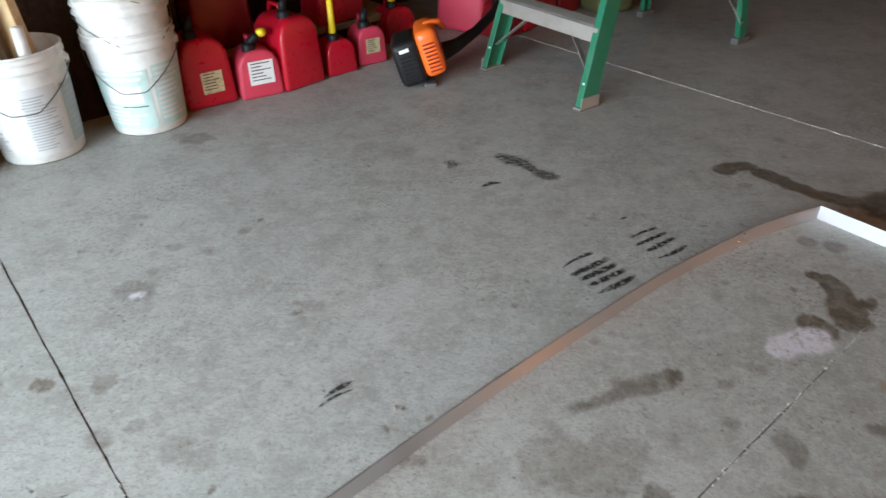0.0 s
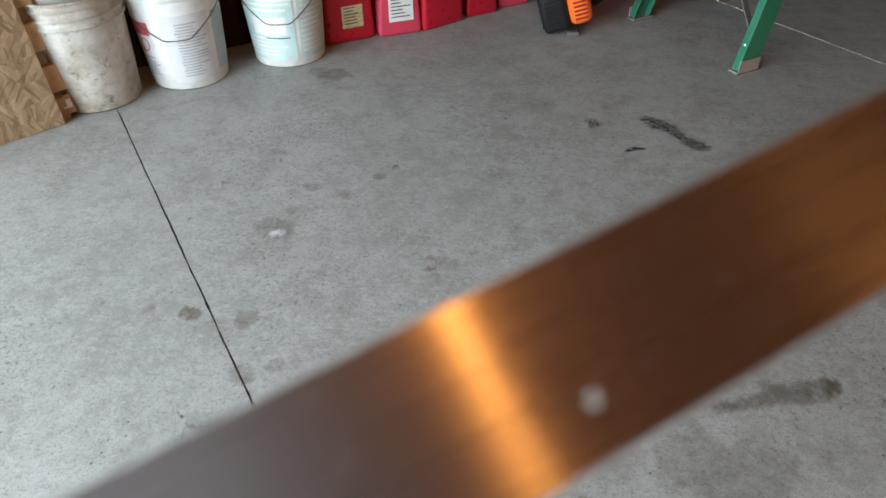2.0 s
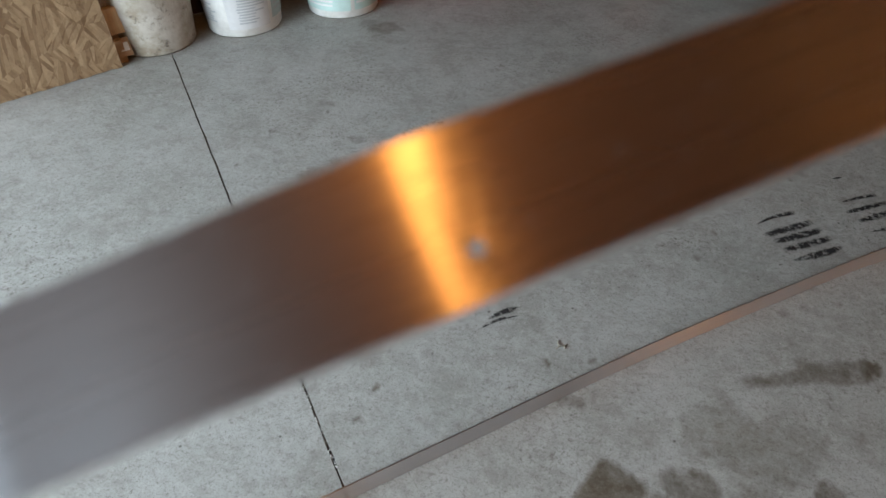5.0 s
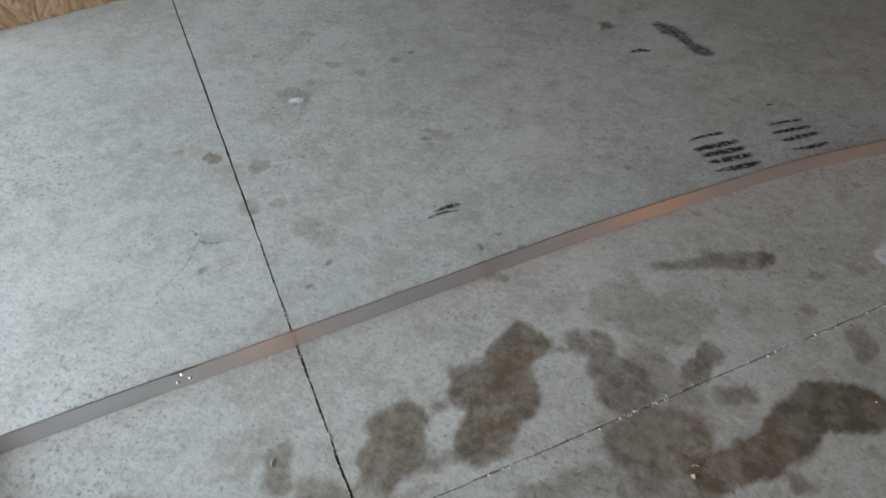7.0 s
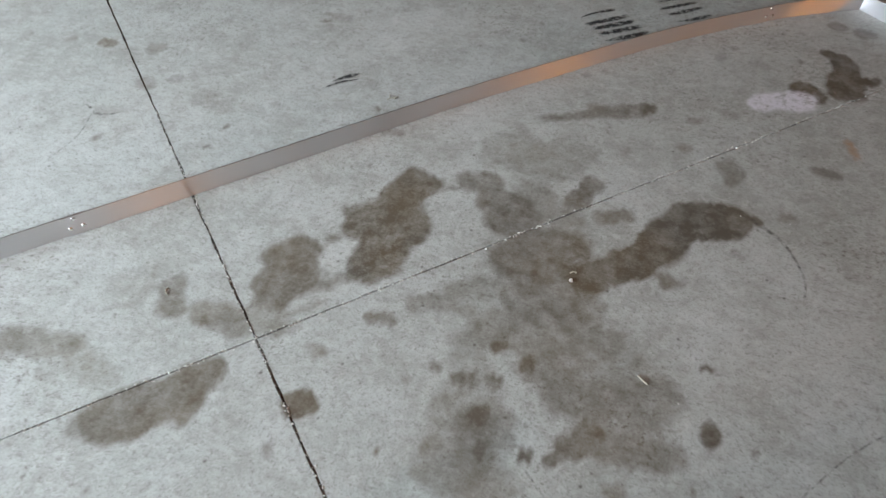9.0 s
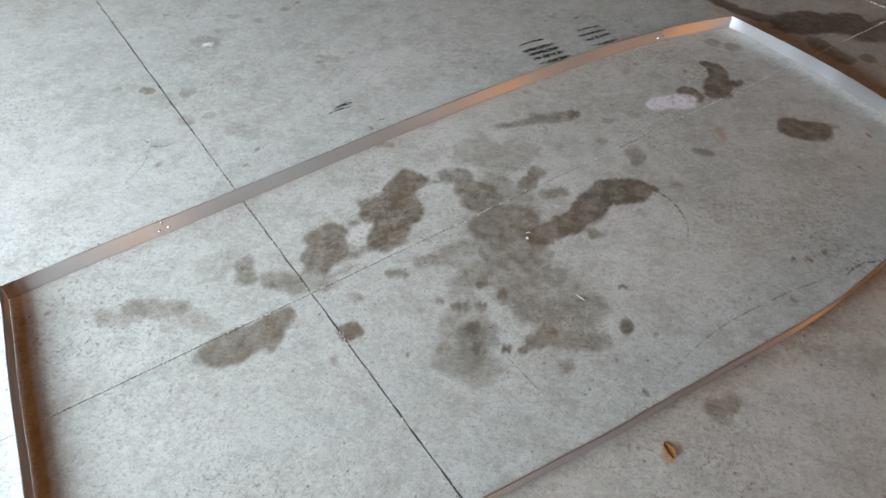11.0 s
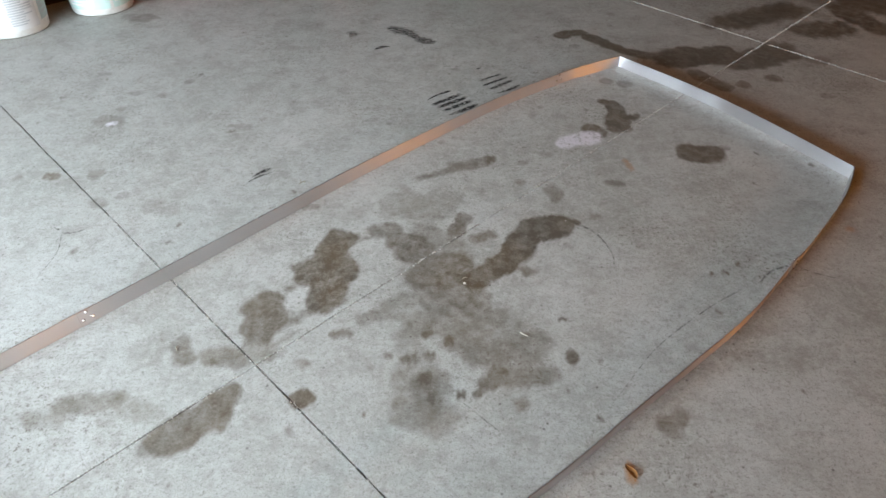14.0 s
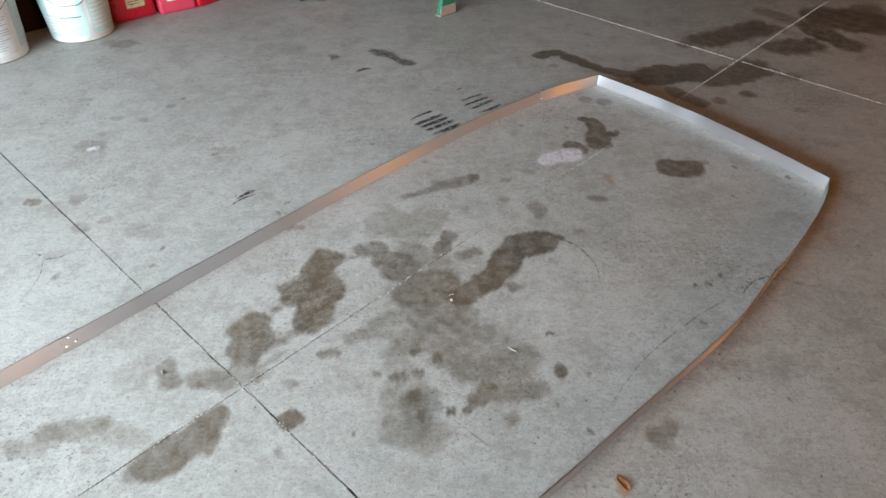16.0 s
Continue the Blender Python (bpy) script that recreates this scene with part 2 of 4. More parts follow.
def strands(turn, seed):
    mp = k.t.nodes.new("ShaderNodeMapping")
    mp.vector_type = "TEXTURE"
    mp.inputs["Rotation"].default_value = (0, radians(turn), 0)
    mp.inputs["Location"].default_value = (seed, seed * 0.7, seed * 1.3)
    mp.inputs["Scale"].default_value = (0.075, 0.075, 0.0105)
    wander = k.t.nodes.new("ShaderNodeTexNoise")
    wander.inputs["Scale"].default_value, wander.inputs["Detail"].default_value = 22.0, 5
    k.t.links.new(k.co, wander.inputs["Vector"])
    shift = k.t.nodes.new("ShaderNodeMix")
    shift.data_type, shift.blend_type = "RGBA", "LINEAR_LIGHT"
    shift.inputs[0].default_value = 0.003
    k.t.links.new(k.co, shift.inputs[6])
    k.t.links.new(wander.outputs["Color"], shift.inputs[7])
    k.t.links.new(shift.outputs[2], mp.inputs[0])
    n = k.t.nodes.new("ShaderNodeTexVoronoi")
    n.inputs["Scale"].default_value = 1.0
    k.t.links.new(mp.outputs[0], n.inputs["Vector"])
    return n.outputs["Color"]


pick = k.ramp(k.cells(17), 0.0, 1.0)
s1, s2, s3 = strands(62, 1.0), strands(-48, 4.0), strands(100, 7.0)
tone = k.mix(k.ramp(pick, 0.40, 0.46), s1, s2)
tone = k.mix(k.ramp(pick, 0.62, 0.66), tone, s3)
c = k.mix(k.ramp(tone, 0.2, 0.8), (0.24, 0.15, 0.078), (0.45, 0.32, 0.185))
k.base(k.mix(k.ramp(k.noise(60, 4, 0.7), 0.5, 0.75, 0.0, 0.5), c, (0.14, 0.085, 0.045)))
k.bump(k.ramp(tone, 0.0, 1.0), 0.35, 0.002)
OSB = k.m


def wood(name, a, b, rough=0.65):
    k = Mat(name, rough)
    g = k.noise(9, 5, 0.6, (6, 6, 0.5), None, 0.8)
    c = k.mix(k.ramp(g, 0.35, 0.68), a, b)
    k.base(k.mix(k.ramp(k.noise(30, 4), 0.5, 0.8, 0, 0.35), c, (0.10, 0.07, 0.045)))
    k.bump(g, 0.2, 0.001)
    return k.m


PINE = wood("pine_lumber", (0.48, 0.31, 0.15), (0.62, 0.44, 0.25))
OLD_WOOD = wood("weathered_wood", (0.24, 0.17, 0.11), (0.36, 0.28, 0.20))
GREY_WOOD = wood("grey_painted_wood", (0.38, 0.37, 0.33), (0.46, 0.45, 0.41))
# Near-black board colour, which also carries the shade between the buckets.
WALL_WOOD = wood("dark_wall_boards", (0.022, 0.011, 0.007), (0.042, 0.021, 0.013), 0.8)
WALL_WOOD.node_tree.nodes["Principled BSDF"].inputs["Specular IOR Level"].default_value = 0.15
CEIL_WOOD = wood("brown_ceiling_boards", (0.09, 0.045, 0.024), (0.14, 0.072, 0.038), 0.7)
CARD = plain("cardboard", (0.42, 0.28, 0.16), 0.8, 0, 0.3, 12, (0.2, 0.13, 0.08))
ASPHALT = plain("driveway", (0.30, 0.29, 0.27), 0.8, 0, 0.4, 6)

# ---- mesh helpers ----


def mesh_of(bm, material, smooth=False):
    me = bpy.data.meshes.new("mesh")
    bm.normal_update()
    bm.to_mesh(me)
    bm.free()
    for m in (material if isinstance(material, (list, tuple)) else [material]):
        me.materials.append(m)
    if smooth:
        for p in me.polygons:
            p.use_smooth = True
    return me


def part(name, bm, material, parent, label="", smooth=False, kind=""):
    ob = new(name, mesh_of(bm, material, smooth))
    ob.parent = parent
    return tagged(ob, label=label, kind=kind)


def empty(name, m, label="", category="", group="", kind=""):
    ob = new(name)
    ob.empty_display_size = 0.05
    ob.matrix_basis = m
    return tagged(ob, label, category, group, kind)


def box(bm, lo, hi, bevel=0.0, m=None, seg=1):
    r = bmesh.ops.create_cube(bm, size=1.0)
    vs = r["verts"]
    for v in vs:
        v.co = Vector([lo[i] + (v.co[i] + 0.5) * (hi[i] - lo[i]) for i in range(3)])
    if bevel:
        es = list({e for v in vs for e in v.link_edges})
        out = bmesh.ops.bevel(bm, geom=es, offset=bevel, segments=seg, affect="EDGES", profile=0.6)
        vs = list({v for f in out["faces"] for v in f.verts} | {v for v in vs if v.is_valid})
    if m is not None:
        bmesh.ops.transform(bm, matrix=m, verts=vs)
    return bm


def boxed(lo, hi, bevel=0.0, m=None, seg=1):
    return box(bmesh.new(), lo, hi, bevel, m, seg)


def lathe(bm, profile, steps=40, m=None):
    """Turns (radius, height) pairs round z."""
    rings = []
    for r, z in profile:
        rings.append([bm.verts.new((r * math.cos(2 * math.pi * i / steps), r * math.sin(2 * math.pi * i / steps), z)) for i in range(steps)])
    for a, b in zip(rings, rings[1:]):
        for i in range(steps):
            j = (i + 1) % steps
            bm.faces.new((a[i], a[j], b[j], b[i]))
    if m is not None:
        bmesh.ops.transform(bm, matrix=m, verts=[v for r in rings for v in r])
    return rings


def tube(bm, pts, radius, sides=8):
    """A round bar along points."""
    pts = [Vector(p) for p in pts]
    rings = []
    for i, p in enumerate(pts):
        d = (pts[min(i + 1, len(pts) - 1)] - pts[max(i - 1, 0)]).normalized()
        a = d.cross(Vector((0.13, 0.31, 0.94))).normalized()
        b = d.cross(a)
        r = radius[i] if isinstance(radius, (list, tuple)) else radius
        rings.append([bm.verts.new(p + r * (a * math.cos(2 * math.pi * s / sides) + b * math.sin(2 * math.pi * s / sides))) for s in range(sides)])
    for r0, r1 in zip(rings, rings[1:]):
        for s in range(sides):
            bm.faces.new((r0[s], r0[(s + 1) % sides], r1[(s + 1) % sides], r1[s]))
    bm.faces.new(rings[0][::-1])
    bm.faces.new(rings[-1])
    return bm


def bar(bm, a, b, w, d, up=(0, 0, 1), bevel=0.0):
    """A rectangular bar from a to b, w wide, d deep along up."""
    a, b = Vector(a), Vector(b)
    z = (b - a).normalized()
    x = z.cross(Vector(up)).normalized()
    y = z.cross(x)
    m = Matrix((x, y, z)).transposed().to_4x4()
    m.translation = a
    return box(bm, (-w / 2, -d / 2, 0), (w / 2, d / 2, (b - a).length), bevel, m)


def smooth_line(pts, n):
    """n points along a Catmull-Rom line through pts."""
    pts = [Vector(p) for p in pts]
    ext = [2 * pts[0] - pts[1]] + pts + [2 * pts[-1] - pts[-2]]
    out = []
    for k in range(n):
        s = k / (n - 1) * (len(pts) - 1)
        i = min(int(s), len(pts) - 2)
        f = s - i
        p0, p1, p2, p3 = ext[i:i + 4]
        out.append(0.5 * (2 * p1 + (p2 - p0) * f + (2 * p0 - 5 * p1 + 4 * p2 - p3) * f * f + (3 * p1 - p0 - 3 * p2 + p3) * f ** 3))
    return out


def band(line, sides, height, thick, hole=None, share=0.3, radius=0.002):
    """A flat metal strip along a line: sides are the unit directions across its width. With UVs along it."""
    bm = bmesh.new()
    uvl = bm.loops.layers.uv.new("UVMap")
    rows, run, length = [], [], 0.0
    for i, p in enumerate(line):
        length += (p - line[i - 1]).length if i else 0.0
        run.append(length)
        d = (line[min(i + 1, len(line) - 1)] - line[max(i - 1, 0)]).normalized()
        s = sides[i] if isinstance(sides, list) else sides
        n = d.cross(s).normalized()
        rows.append([bm.verts.new(p + s * h + n * t) for h, t in ((0, -thick / 2), (height, -thick / 2), (height, thick / 2), (0, thick / 2))])
    vs = (0.0, height, height + thick, 2 * height + thick, 2 * height + 2 * thick)
    for i in range(len(rows) - 1):
        for q in range(4):
            if i == hole and q in (0, 2):
                continue
            f = bm.faces.new((rows[i][q], rows[i + 1][q], rows[i + 1][(q + 1) % 4], rows[i][(q + 1) % 4]))
            f.smooth = q in (0, 2)
            for lp, (a, b) in zip(f.loops, ((i, q), (i + 1, q), (i + 1, q + 1), (i, q + 1))):
                lp[uvl].uv = (run[a], vs[b])
    if hole is not None:
        rims = []
        a, b = rows[hole], rows[hole + 1]
        for lo_a, lo_b, hi_b, hi_a in ((a[0], b[0], b[1], a[1]), (a[3], b[3], b[2], a[2])):
            along = (lo_b.co - lo_a.co).normalized()
            over = (hi_a.co - lo_a.co).normalized()
            mid = (lo_a.co + lo_b.co) / 2 + over * height * share
            rim = [bm.verts.new(mid + radius * (along * math.cos(math.pi * s / 8) + over * math.sin(math.pi * s / 8))) for s in range(16)]
            rims.append(rim)
            for corner, first in ((hi_b, 0), (hi_a, 4), (lo_a, 8), (lo_b, 12)):
                for s in range(4):
                    bm.faces.new((corner, rim[first + s], rim[(first + s + 1) % 16])).smooth = True
            for p, q, r in ((lo_b, hi_b, 0), (hi_b, hi_a, 4), (hi_a, lo_a, 8), (lo_a, lo_b, 12)):
                bm.faces.new((p, q, rim[r])).smooth = True
        for s in range(16):
            bm.faces.new((rims[0][s], rims[0][(s + 1) % 16], rims[1][(s + 1) % 16], rims[1][s]))
        for f in bm.faces:
            for lp in f.loops:
                if lp[uvl].uv.length == 0.0:
                    lp[uvl].uv = (run[hole] + (lp.vert.co - a[0].co).dot((b[0].co - a[0].co).normalized()), (lp.vert.co - a[0].co).dot((a[1].co - a[0].co).normalized()))
    bm.faces.new(rows[0])
    bm.faces.new(rows[-1][::-1])
    bmesh.ops.recalc_face_normals(bm, faces=bm.faces)
    for e in bm.edges:
        if len(e.link_faces) == 2 and e.calc_face_angle(0) > 0.8:
            e.smooth = False
    return bm

# ---- floor: concrete slabs between control joints ----


def lattice(x, y, seed):
    """Smooth value noise, 0 to 1."""
    rng = np.random.RandomState(seed).rand(64, 64)
    xi, yi = np.floor(x).astype(int), np.floor(y).astype(int)
    fx, fy = x - xi, y - yi
    fx, fy = fx * fx * (3 - 2 * fx), fy * fy * (3 - 2 * fy)
    g = lambda a, b: rng[a % 64, b % 64]
    return (g(xi, yi) * (1 - fx) + g(xi + 1, yi) * fx) * (1 - fy) + (g(xi, yi + 1) * (1 - fx) + g(xi + 1, yi + 1) * fx) * fy


def fractal(x, y, scale, seed):
    return sum(lattice(x * scale * 2 ** o, y * scale * 2 ** o, seed + o) / 2 ** (o + 1) for o in range(4)) / 0.9375


SPOTS = {"oil": [], "chalk": [], "rust": []}


def oil(*a):
    SPOTS["oil"].append(a)


def chalk(*a):
    SPOTS["chalk"].append(a)


def rust(*a):
    SPOTS["rust"].append(a)


# spills: from (x, y) to (x, y), radius, strength
oil(0.134, 0.813, 0.116, 0.767, 0.045, 0.75)
oil(0.081, 0.691, 0.140, 0.678, 0.055, 0.75)
oil(0.116, 0.578, 0.141, 0.597, 0.044, 0.75)
oil(0.170, 0.667, 0.170, 0.667, 0.021, 0.70)
oil(-0.017, 0.564, 0.009, 0.525, 0.048, 0.70)
oil(-0.024, 0.491, -0.006, 0.464, 0.032, 0.65)
oil(-0.017, 0.423, 0.028, 0.413, 0.031, 0.40)
oil(0.027, 0.618, 0.027, 0.618, 0.015, 0.55)
oil(0.160, 0.468, 0.186, 0.476, 0.016, 0.60)
oil(0.080, 0.541, 0.052, 0.506, 0.019, 0.45)
oil(0.173, 0.580, 0.173, 0.580, 0.011, 0.50)
oil(0.231, 0.858, 0.247, 0.833, 0.022, 0.55)
oil(0.173, 0.807, 0.217, 0.822, 0.008, 0.50)
oil(0.101, 0.386, 0.101, 0.386, 0.022, 0.50)
oil(0.110, 0.292, 0.110, 0.292, 0.022, 0.90)
oil(0.094, 0.209, 0.094, 0.209, 0.014, 0.45)
oil(0.253, 0.369, 0.253, 0.369, 0.012, 0.30)
oil(0.288, 0.408, 0.288, 0.408, 0.011, 0.60)
oil(0.069, 0.479, 0.024, 0.438, 0.009, 0.35)
oil(0.322, 0.972, 0.395, 0.956, 0.085, 0.36)
oil(0.309, 0.795, 0.355, 0.759, 0.048, 0.65)
oil(0.269, 0.857, 0.281, 0.839, 0.031, 0.60)
oil(0.474, 0.906, 0.451, 0.851, 0.024, 0.65)
oil(0.363, 0.854, 0.423, 0.780, 0.058, 0.42)
oil(0.505, 0.820, 0.540, 0.835, 0.022, 0.55)
oil(0.384, 0.670, 0.443, 0.711, 0.061, 0.65)
oil(0.410, 0.587, 0.466, 0.585, 0.064, 0.56)
oil(0.260, 0.554, 0.355, 0.629, 0.019, 0.45)
oil(0.222, 0.518, 0.301, 0.534, 0.023, 0.42)
oil(0.355, 0.513, 0.515, 0.508, 0.056, 0.50)
oil(0.498, 0.655, 0.610, 0.761, 0.037, 0.80)
oil(0.608, 0.769, 0.650, 0.844, 0.037, 0.80)
oil(0.664, 0.851, 0.725, 0.872, 0.046, 0.95)
oil(0.736, 0.892, 0.777, 0.896, 0.014, 0.90)
oil(0.631, 0.687, 0.631, 0.687, 0.019, 0.65)
oil(0.496, 0.421, 0.613, 0.433, 0.059, 0.50)
oil(0.553, 0.354, 0.639, 0.351, 0.035, 0.50)
oil(0.432, 0.440, 0.461, 0.491, 0.039, 0.50)
oil(0.375, 0.468, 0.375, 0.468, 0.013, 0.80)
oil(0.424, 0.444, 0.424, 0.444, 0.014, 0.90)
oil(0.387, 0.408, 0.387, 0.408, 0.016, 0.65)
oil(0.345, 0.409, 0.330, 0.402, 0.015, 0.65)
oil(0.374, 0.326, 0.379, 0.282, 0.041, 0.58)
oil(0.338, 0.244, 0.390, 0.242, 0.035, 0.45)
oil(0.320, 0.280, 0.320, 0.280, 0.021, 0.50)
oil(0.371, 0.345, 0.377, 0.345, 0.018, 0.85)
oil(0.389, 0.296, 0.389, 0.296, 0.013, 0.90)
oil(0.407, 0.359, 0.423, 0.313, 0.021, 0.50)
oil(0.526, 0.355, 0.508, 0.332, 0.023, 0.65)
oil(0.544, 0.364, 0.544, 0.364, 0.012, 0.90)
oil(0.485, 0.303, 0.485, 0.303, 0.011, 0.90)
oil(0.449, 0.300, 0.449, 0.300, 0.011, 0.80)
oil(0.575, 0.278, 0.575, 0.278, 0.024, 0.55)
oil(0.703, 0.405, 0.703, 0.405, 0.023, 0.95)
oil(0.676, 0.311, 0.676, 0.311, 0.006, 0.55)
oil(0.735, 0.236, 0.735, 0.236, 0.007, 0.75)
oil(0.764, 0.390, 0.764, 0.390, 0.008, 0.50)
oil(0.346, 1.101, 0.442, 1.144, 0.016, 0.55)
oil(0.460, 1.159, 0.550, 1.195, 0.023, 0.55)
oil(0.566, 1.207, 0.566, 1.207, 0.018, 0.70)
oil(0.666, 1.185, 0.666, 1.185, 0.021, 0.45)
oil(0.642, 1.082, 0.642, 1.082, 0.021, 0.35)
oil(0.531, 1.036, 0.531, 1.036, 0.017, 0.30)
oil(0.734, 1.044, 0.747, 1.014, 0.029, 0.50)
oil(0.739, 0.992, 0.739, 0.992, 0.017, 0.50)
oil(0.845, 0.915, 0.845, 0.915, 0.023, 0.45)
oil(0.922, 1.082, 0.939, 1.082, 0.022, 0.55)
oil(-0.383, 0.270, -0.275, 0.287, 0.030, 0.50)
oil(-0.437, 0.239, -0.383, 0.243, 0.027, 0.40)
oil(-0.245, 0.265, -0.191, 0.257, 0.032, 0.30)
oil(-0.192, 0.445, -0.166, 0.396, 0.025, 0.55)
oil(-0.258, 0.415, -0.230, 0.447, 0.048, 0.20)
oil(-0.107, 0.406, -0.042, 0.391, 0.030, 0.55)
oil(-0.145, 0.195, -0.071, 0.256, 0.041, 0.70)
oil(-0.075, 0.273, -0.041, 0.300, 0.028, 0.65)
oil(-0.180, 0.169, -0.171, 0.174, 0.020, 0.50)
oil(-0.564, 0.768, -0.564, 0.768, 0.016, 0.50)
oil(1.212, 1.244, 1.282, 1.242, 0.050, 0.95)
oil(1.313, 1.258, 1.334, 1.264, 0.019, 0.50)
oil(1.022, 1.550, 1.011, 1.441, 0.038, 0.85)
oil(0.996, 1.572, 0.996, 1.572, 0.025, 0.80)
oil(1.068, 1.467, 1.086, 1.474, 0.018, 0.80)
oil(0.911, 1.394, 0.944, 1.367, 0.029, 0.80)
oil(0.998, 1.391, 1.025, 1.398, 0.023, 0.75)
oil(1.031, 1.742, 1.031, 1.742, 0.032, 0.50)
oil(1.097, 1.717, 1.097, 1.717, 0.032, 0.45)
oil(0.928, 2.155, 0.998, 2.177, 0.036, 0.80)
oil(1.026, 2.129, 1.147, 2.022, 0.031, 0.85)
oil(1.166, 1.999, 1.228, 1.964, 0.035, 0.75)
oil(1.336, 1.934, 1.543, 1.966, 0.083, 0.80)
oil(1.602, 1.900, 1.782, 2.004, 0.084, 0.70)
oil(1.694, 2.297, 2.010, 2.438, 0.083, 0.75)
oil(1.576, 2.248, 1.592, 2.261, 0.040, 0.60)
oil(1.977, 2.206, 2.116, 2.234, 0.080, 0.70)
oil(2.249, 2.432, 2.305, 2.228, 0.073, 0.75)
oil(1.388, 1.804, 1.452, 1.697, 0.039, 0.60)
oil(1.545, 1.713, 1.545, 1.713, 0.026, 0.60)
oil(1.661, 1.757, 1.672, 1.757, 0.026, 0.60)
oil(1.812, 1.626, 1.822, 1.626, 0.025, 0.40)
oil(1.899, 1.918, 1.922, 1.918, 0.042, 0.50)
oil(2.428, 2.573, 2.635, 2.646, 0.084, 0.60)
oil(2.239, 2.467, 2.102, 2.659, 0.066, 0.50)
oil(1.340, 1.719, 1.340, 1.719, 0.022, 0.50)
oil(1.419, 1.241, 1.419, 1.241, 0.007, 0.80)
oil(1.353, 1.077, 1.353, 1.077, 0.007, 0.80)
oil(1.180, 0.714, 1.180, 0.714, 0.009, 0.85)
oil(1.135, 0.680, 1.135, 0.680, 0.007, 0.70)
oil(1.097, 0.677, 1.097, 0.677, 0.006, 0.70)
oil(0.994, 0.270, 0.988, 0.271, 0.006, 0.40)
oil(0.904, 0.251, 0.897, 0.230, 0.014, 0.45)
oil(0.874, 0.211, 0.874, 0.211, 0.014, 0.40)
oil(1.182, 0.308, 1.182, 0.308, 0.006, 0.50)
oil(0.991, 0.411, 1.125, 0.402, 0.018, 0.20)
oil(-0.761, 1.113, -0.761, 1.113, 0.022, 0.60)
oil(-0.634, 1.109, -0.624, 1.127, 0.027, 0.45)
oil(-0.560, 0.975, -0.560, 0.975, 0.022, 0.40)
oil(-0.416, 0.970, -0.363, 0.950, 0.032, 0.25)
oil(-0.776, 1.117, -0.776, 1.117, 0.019, 0.65)
oil(-0.639, 1.122, -0.634, 1.111, 0.027, 0.45)
oil(-0.584, 0.983, -0.578, 0.977, 0.022, 0.40)
oil(-0.410, 0.956, -0.356, 0.945, 0.037, 0.28)
oil(-0.871, 1.107, -0.871, 1.107, 0.022, 0.30)
oil(-0.192, 1.803, -0.192, 1.803, 0.035, 0.22)
oil(-0.892, 2.327, -0.882, 2.328, 0.053, 0.50)
oil(-0.697, 1.435, -0.724, 1.440, 0.043, 0.36)
oil(-0.259, 1.407, -0.259, 1.407, 0.019, 0.35)
oil(0.019, 0.958, 0.024, 0.959, 0.014, 0.50)
oil(-0.420, 1.222, -0.427, 1.203, 0.038, 0.18)
oil(0.727, 1.487, 0.727, 1.487, 0.021, 0.30)
oil(0.045, 2.150, 0.049, 2.158, 0.018, 0.60)
oil(-0.480, 1.035, -0.480, 1.035, 0.016, 0.30)
oil(-0.248, 1.145, -0.248, 1.145, 0.014, 0.30)
oil(0.119, 0.767, 0.130, 0.587, 0.046, 0.72)
oil(0.384, 0.670, 0.584, 0.409, 0.084, 0.36)
oil(0.337, 0.338, 0.396, 0.249, 0.052, 0.42)
oil(0.248, 0.535, 0.411, 0.627, 0.028, 0.40)
oil(0.329, 0.444, 0.404, 0.344, 0.043, 0.34)
oil(-0.004, 0.526, 0.062, 0.524, 0.019, 0.50)
oil(2.40, 2.55, 2.75, 2.42, 0.14, 0.9)
oil(0.04, 0.96, 0.05, 0.96, 0.015, 0.5)
oil(-0.25, 1.40, -0.24, 1.40, 0.027, 0.3)
oil(-0.96, 2.35, -0.84, 2.33, 0.033, 0.35)
oil(0.86, 0.22, 0.90, 0.24, 0.019, 0.5)
oil(0.87, 0.20, 0.89, 0.20, 0.015, 0.45)
oil(1.21, 0.39, 1.28, 0.41, 0.038, 0.2)
oil(1.09, 0.49, 1.17, 0.48, 0.022, 0.2)
oil(1.18, 0.71, 1.18, 0.71, 0.006, 1.0)
oil(1.14, 0.68, 1.14, 0.68, 0.005, 1.0)
oil(1.10, 0.68, 1.10, 0.68, 0.004, 1.0)
oil(0.88, 0.46, 0.88, 0.46, 0.004, 0.8)
oil(1.13, 0.30, 1.13, 0.30, 0.004, 0.8)
oil(-0.70, 1.42, -0.69, 1.42, 0.036, 0.4)
chalk(-0.705, 1.415, -0.695, 1.42, 0.016, 0.95)
chalk(0.81, 1.30, 0.91, 1.34, 0.034, 0.8)
rust(0.77, 0.13, 0.77, 0.10, 0.008, 0.9)
rust(1.55, 0.86, 1.55, 0.86, 0.015, 0.5)
rust(0.99, 1.20, 1.00, 1.15, 0.010, 0.5)


# scattered drips
drip = random.Random(21)
for i in range(110):
    x, y = drip.uniform(-1.0, 1.9), drip.uniform(-0.2, 2.6)
    r = drip.choice((0.003, 0.004, 0.006, 0.008, 0.012, 0.02))
    oil(x, y, x + drip.uniform(0, r), y, r, drip.uniform(0.25, 0.8) if r < 0.01 else drip.uniform(0.15, 0.4))


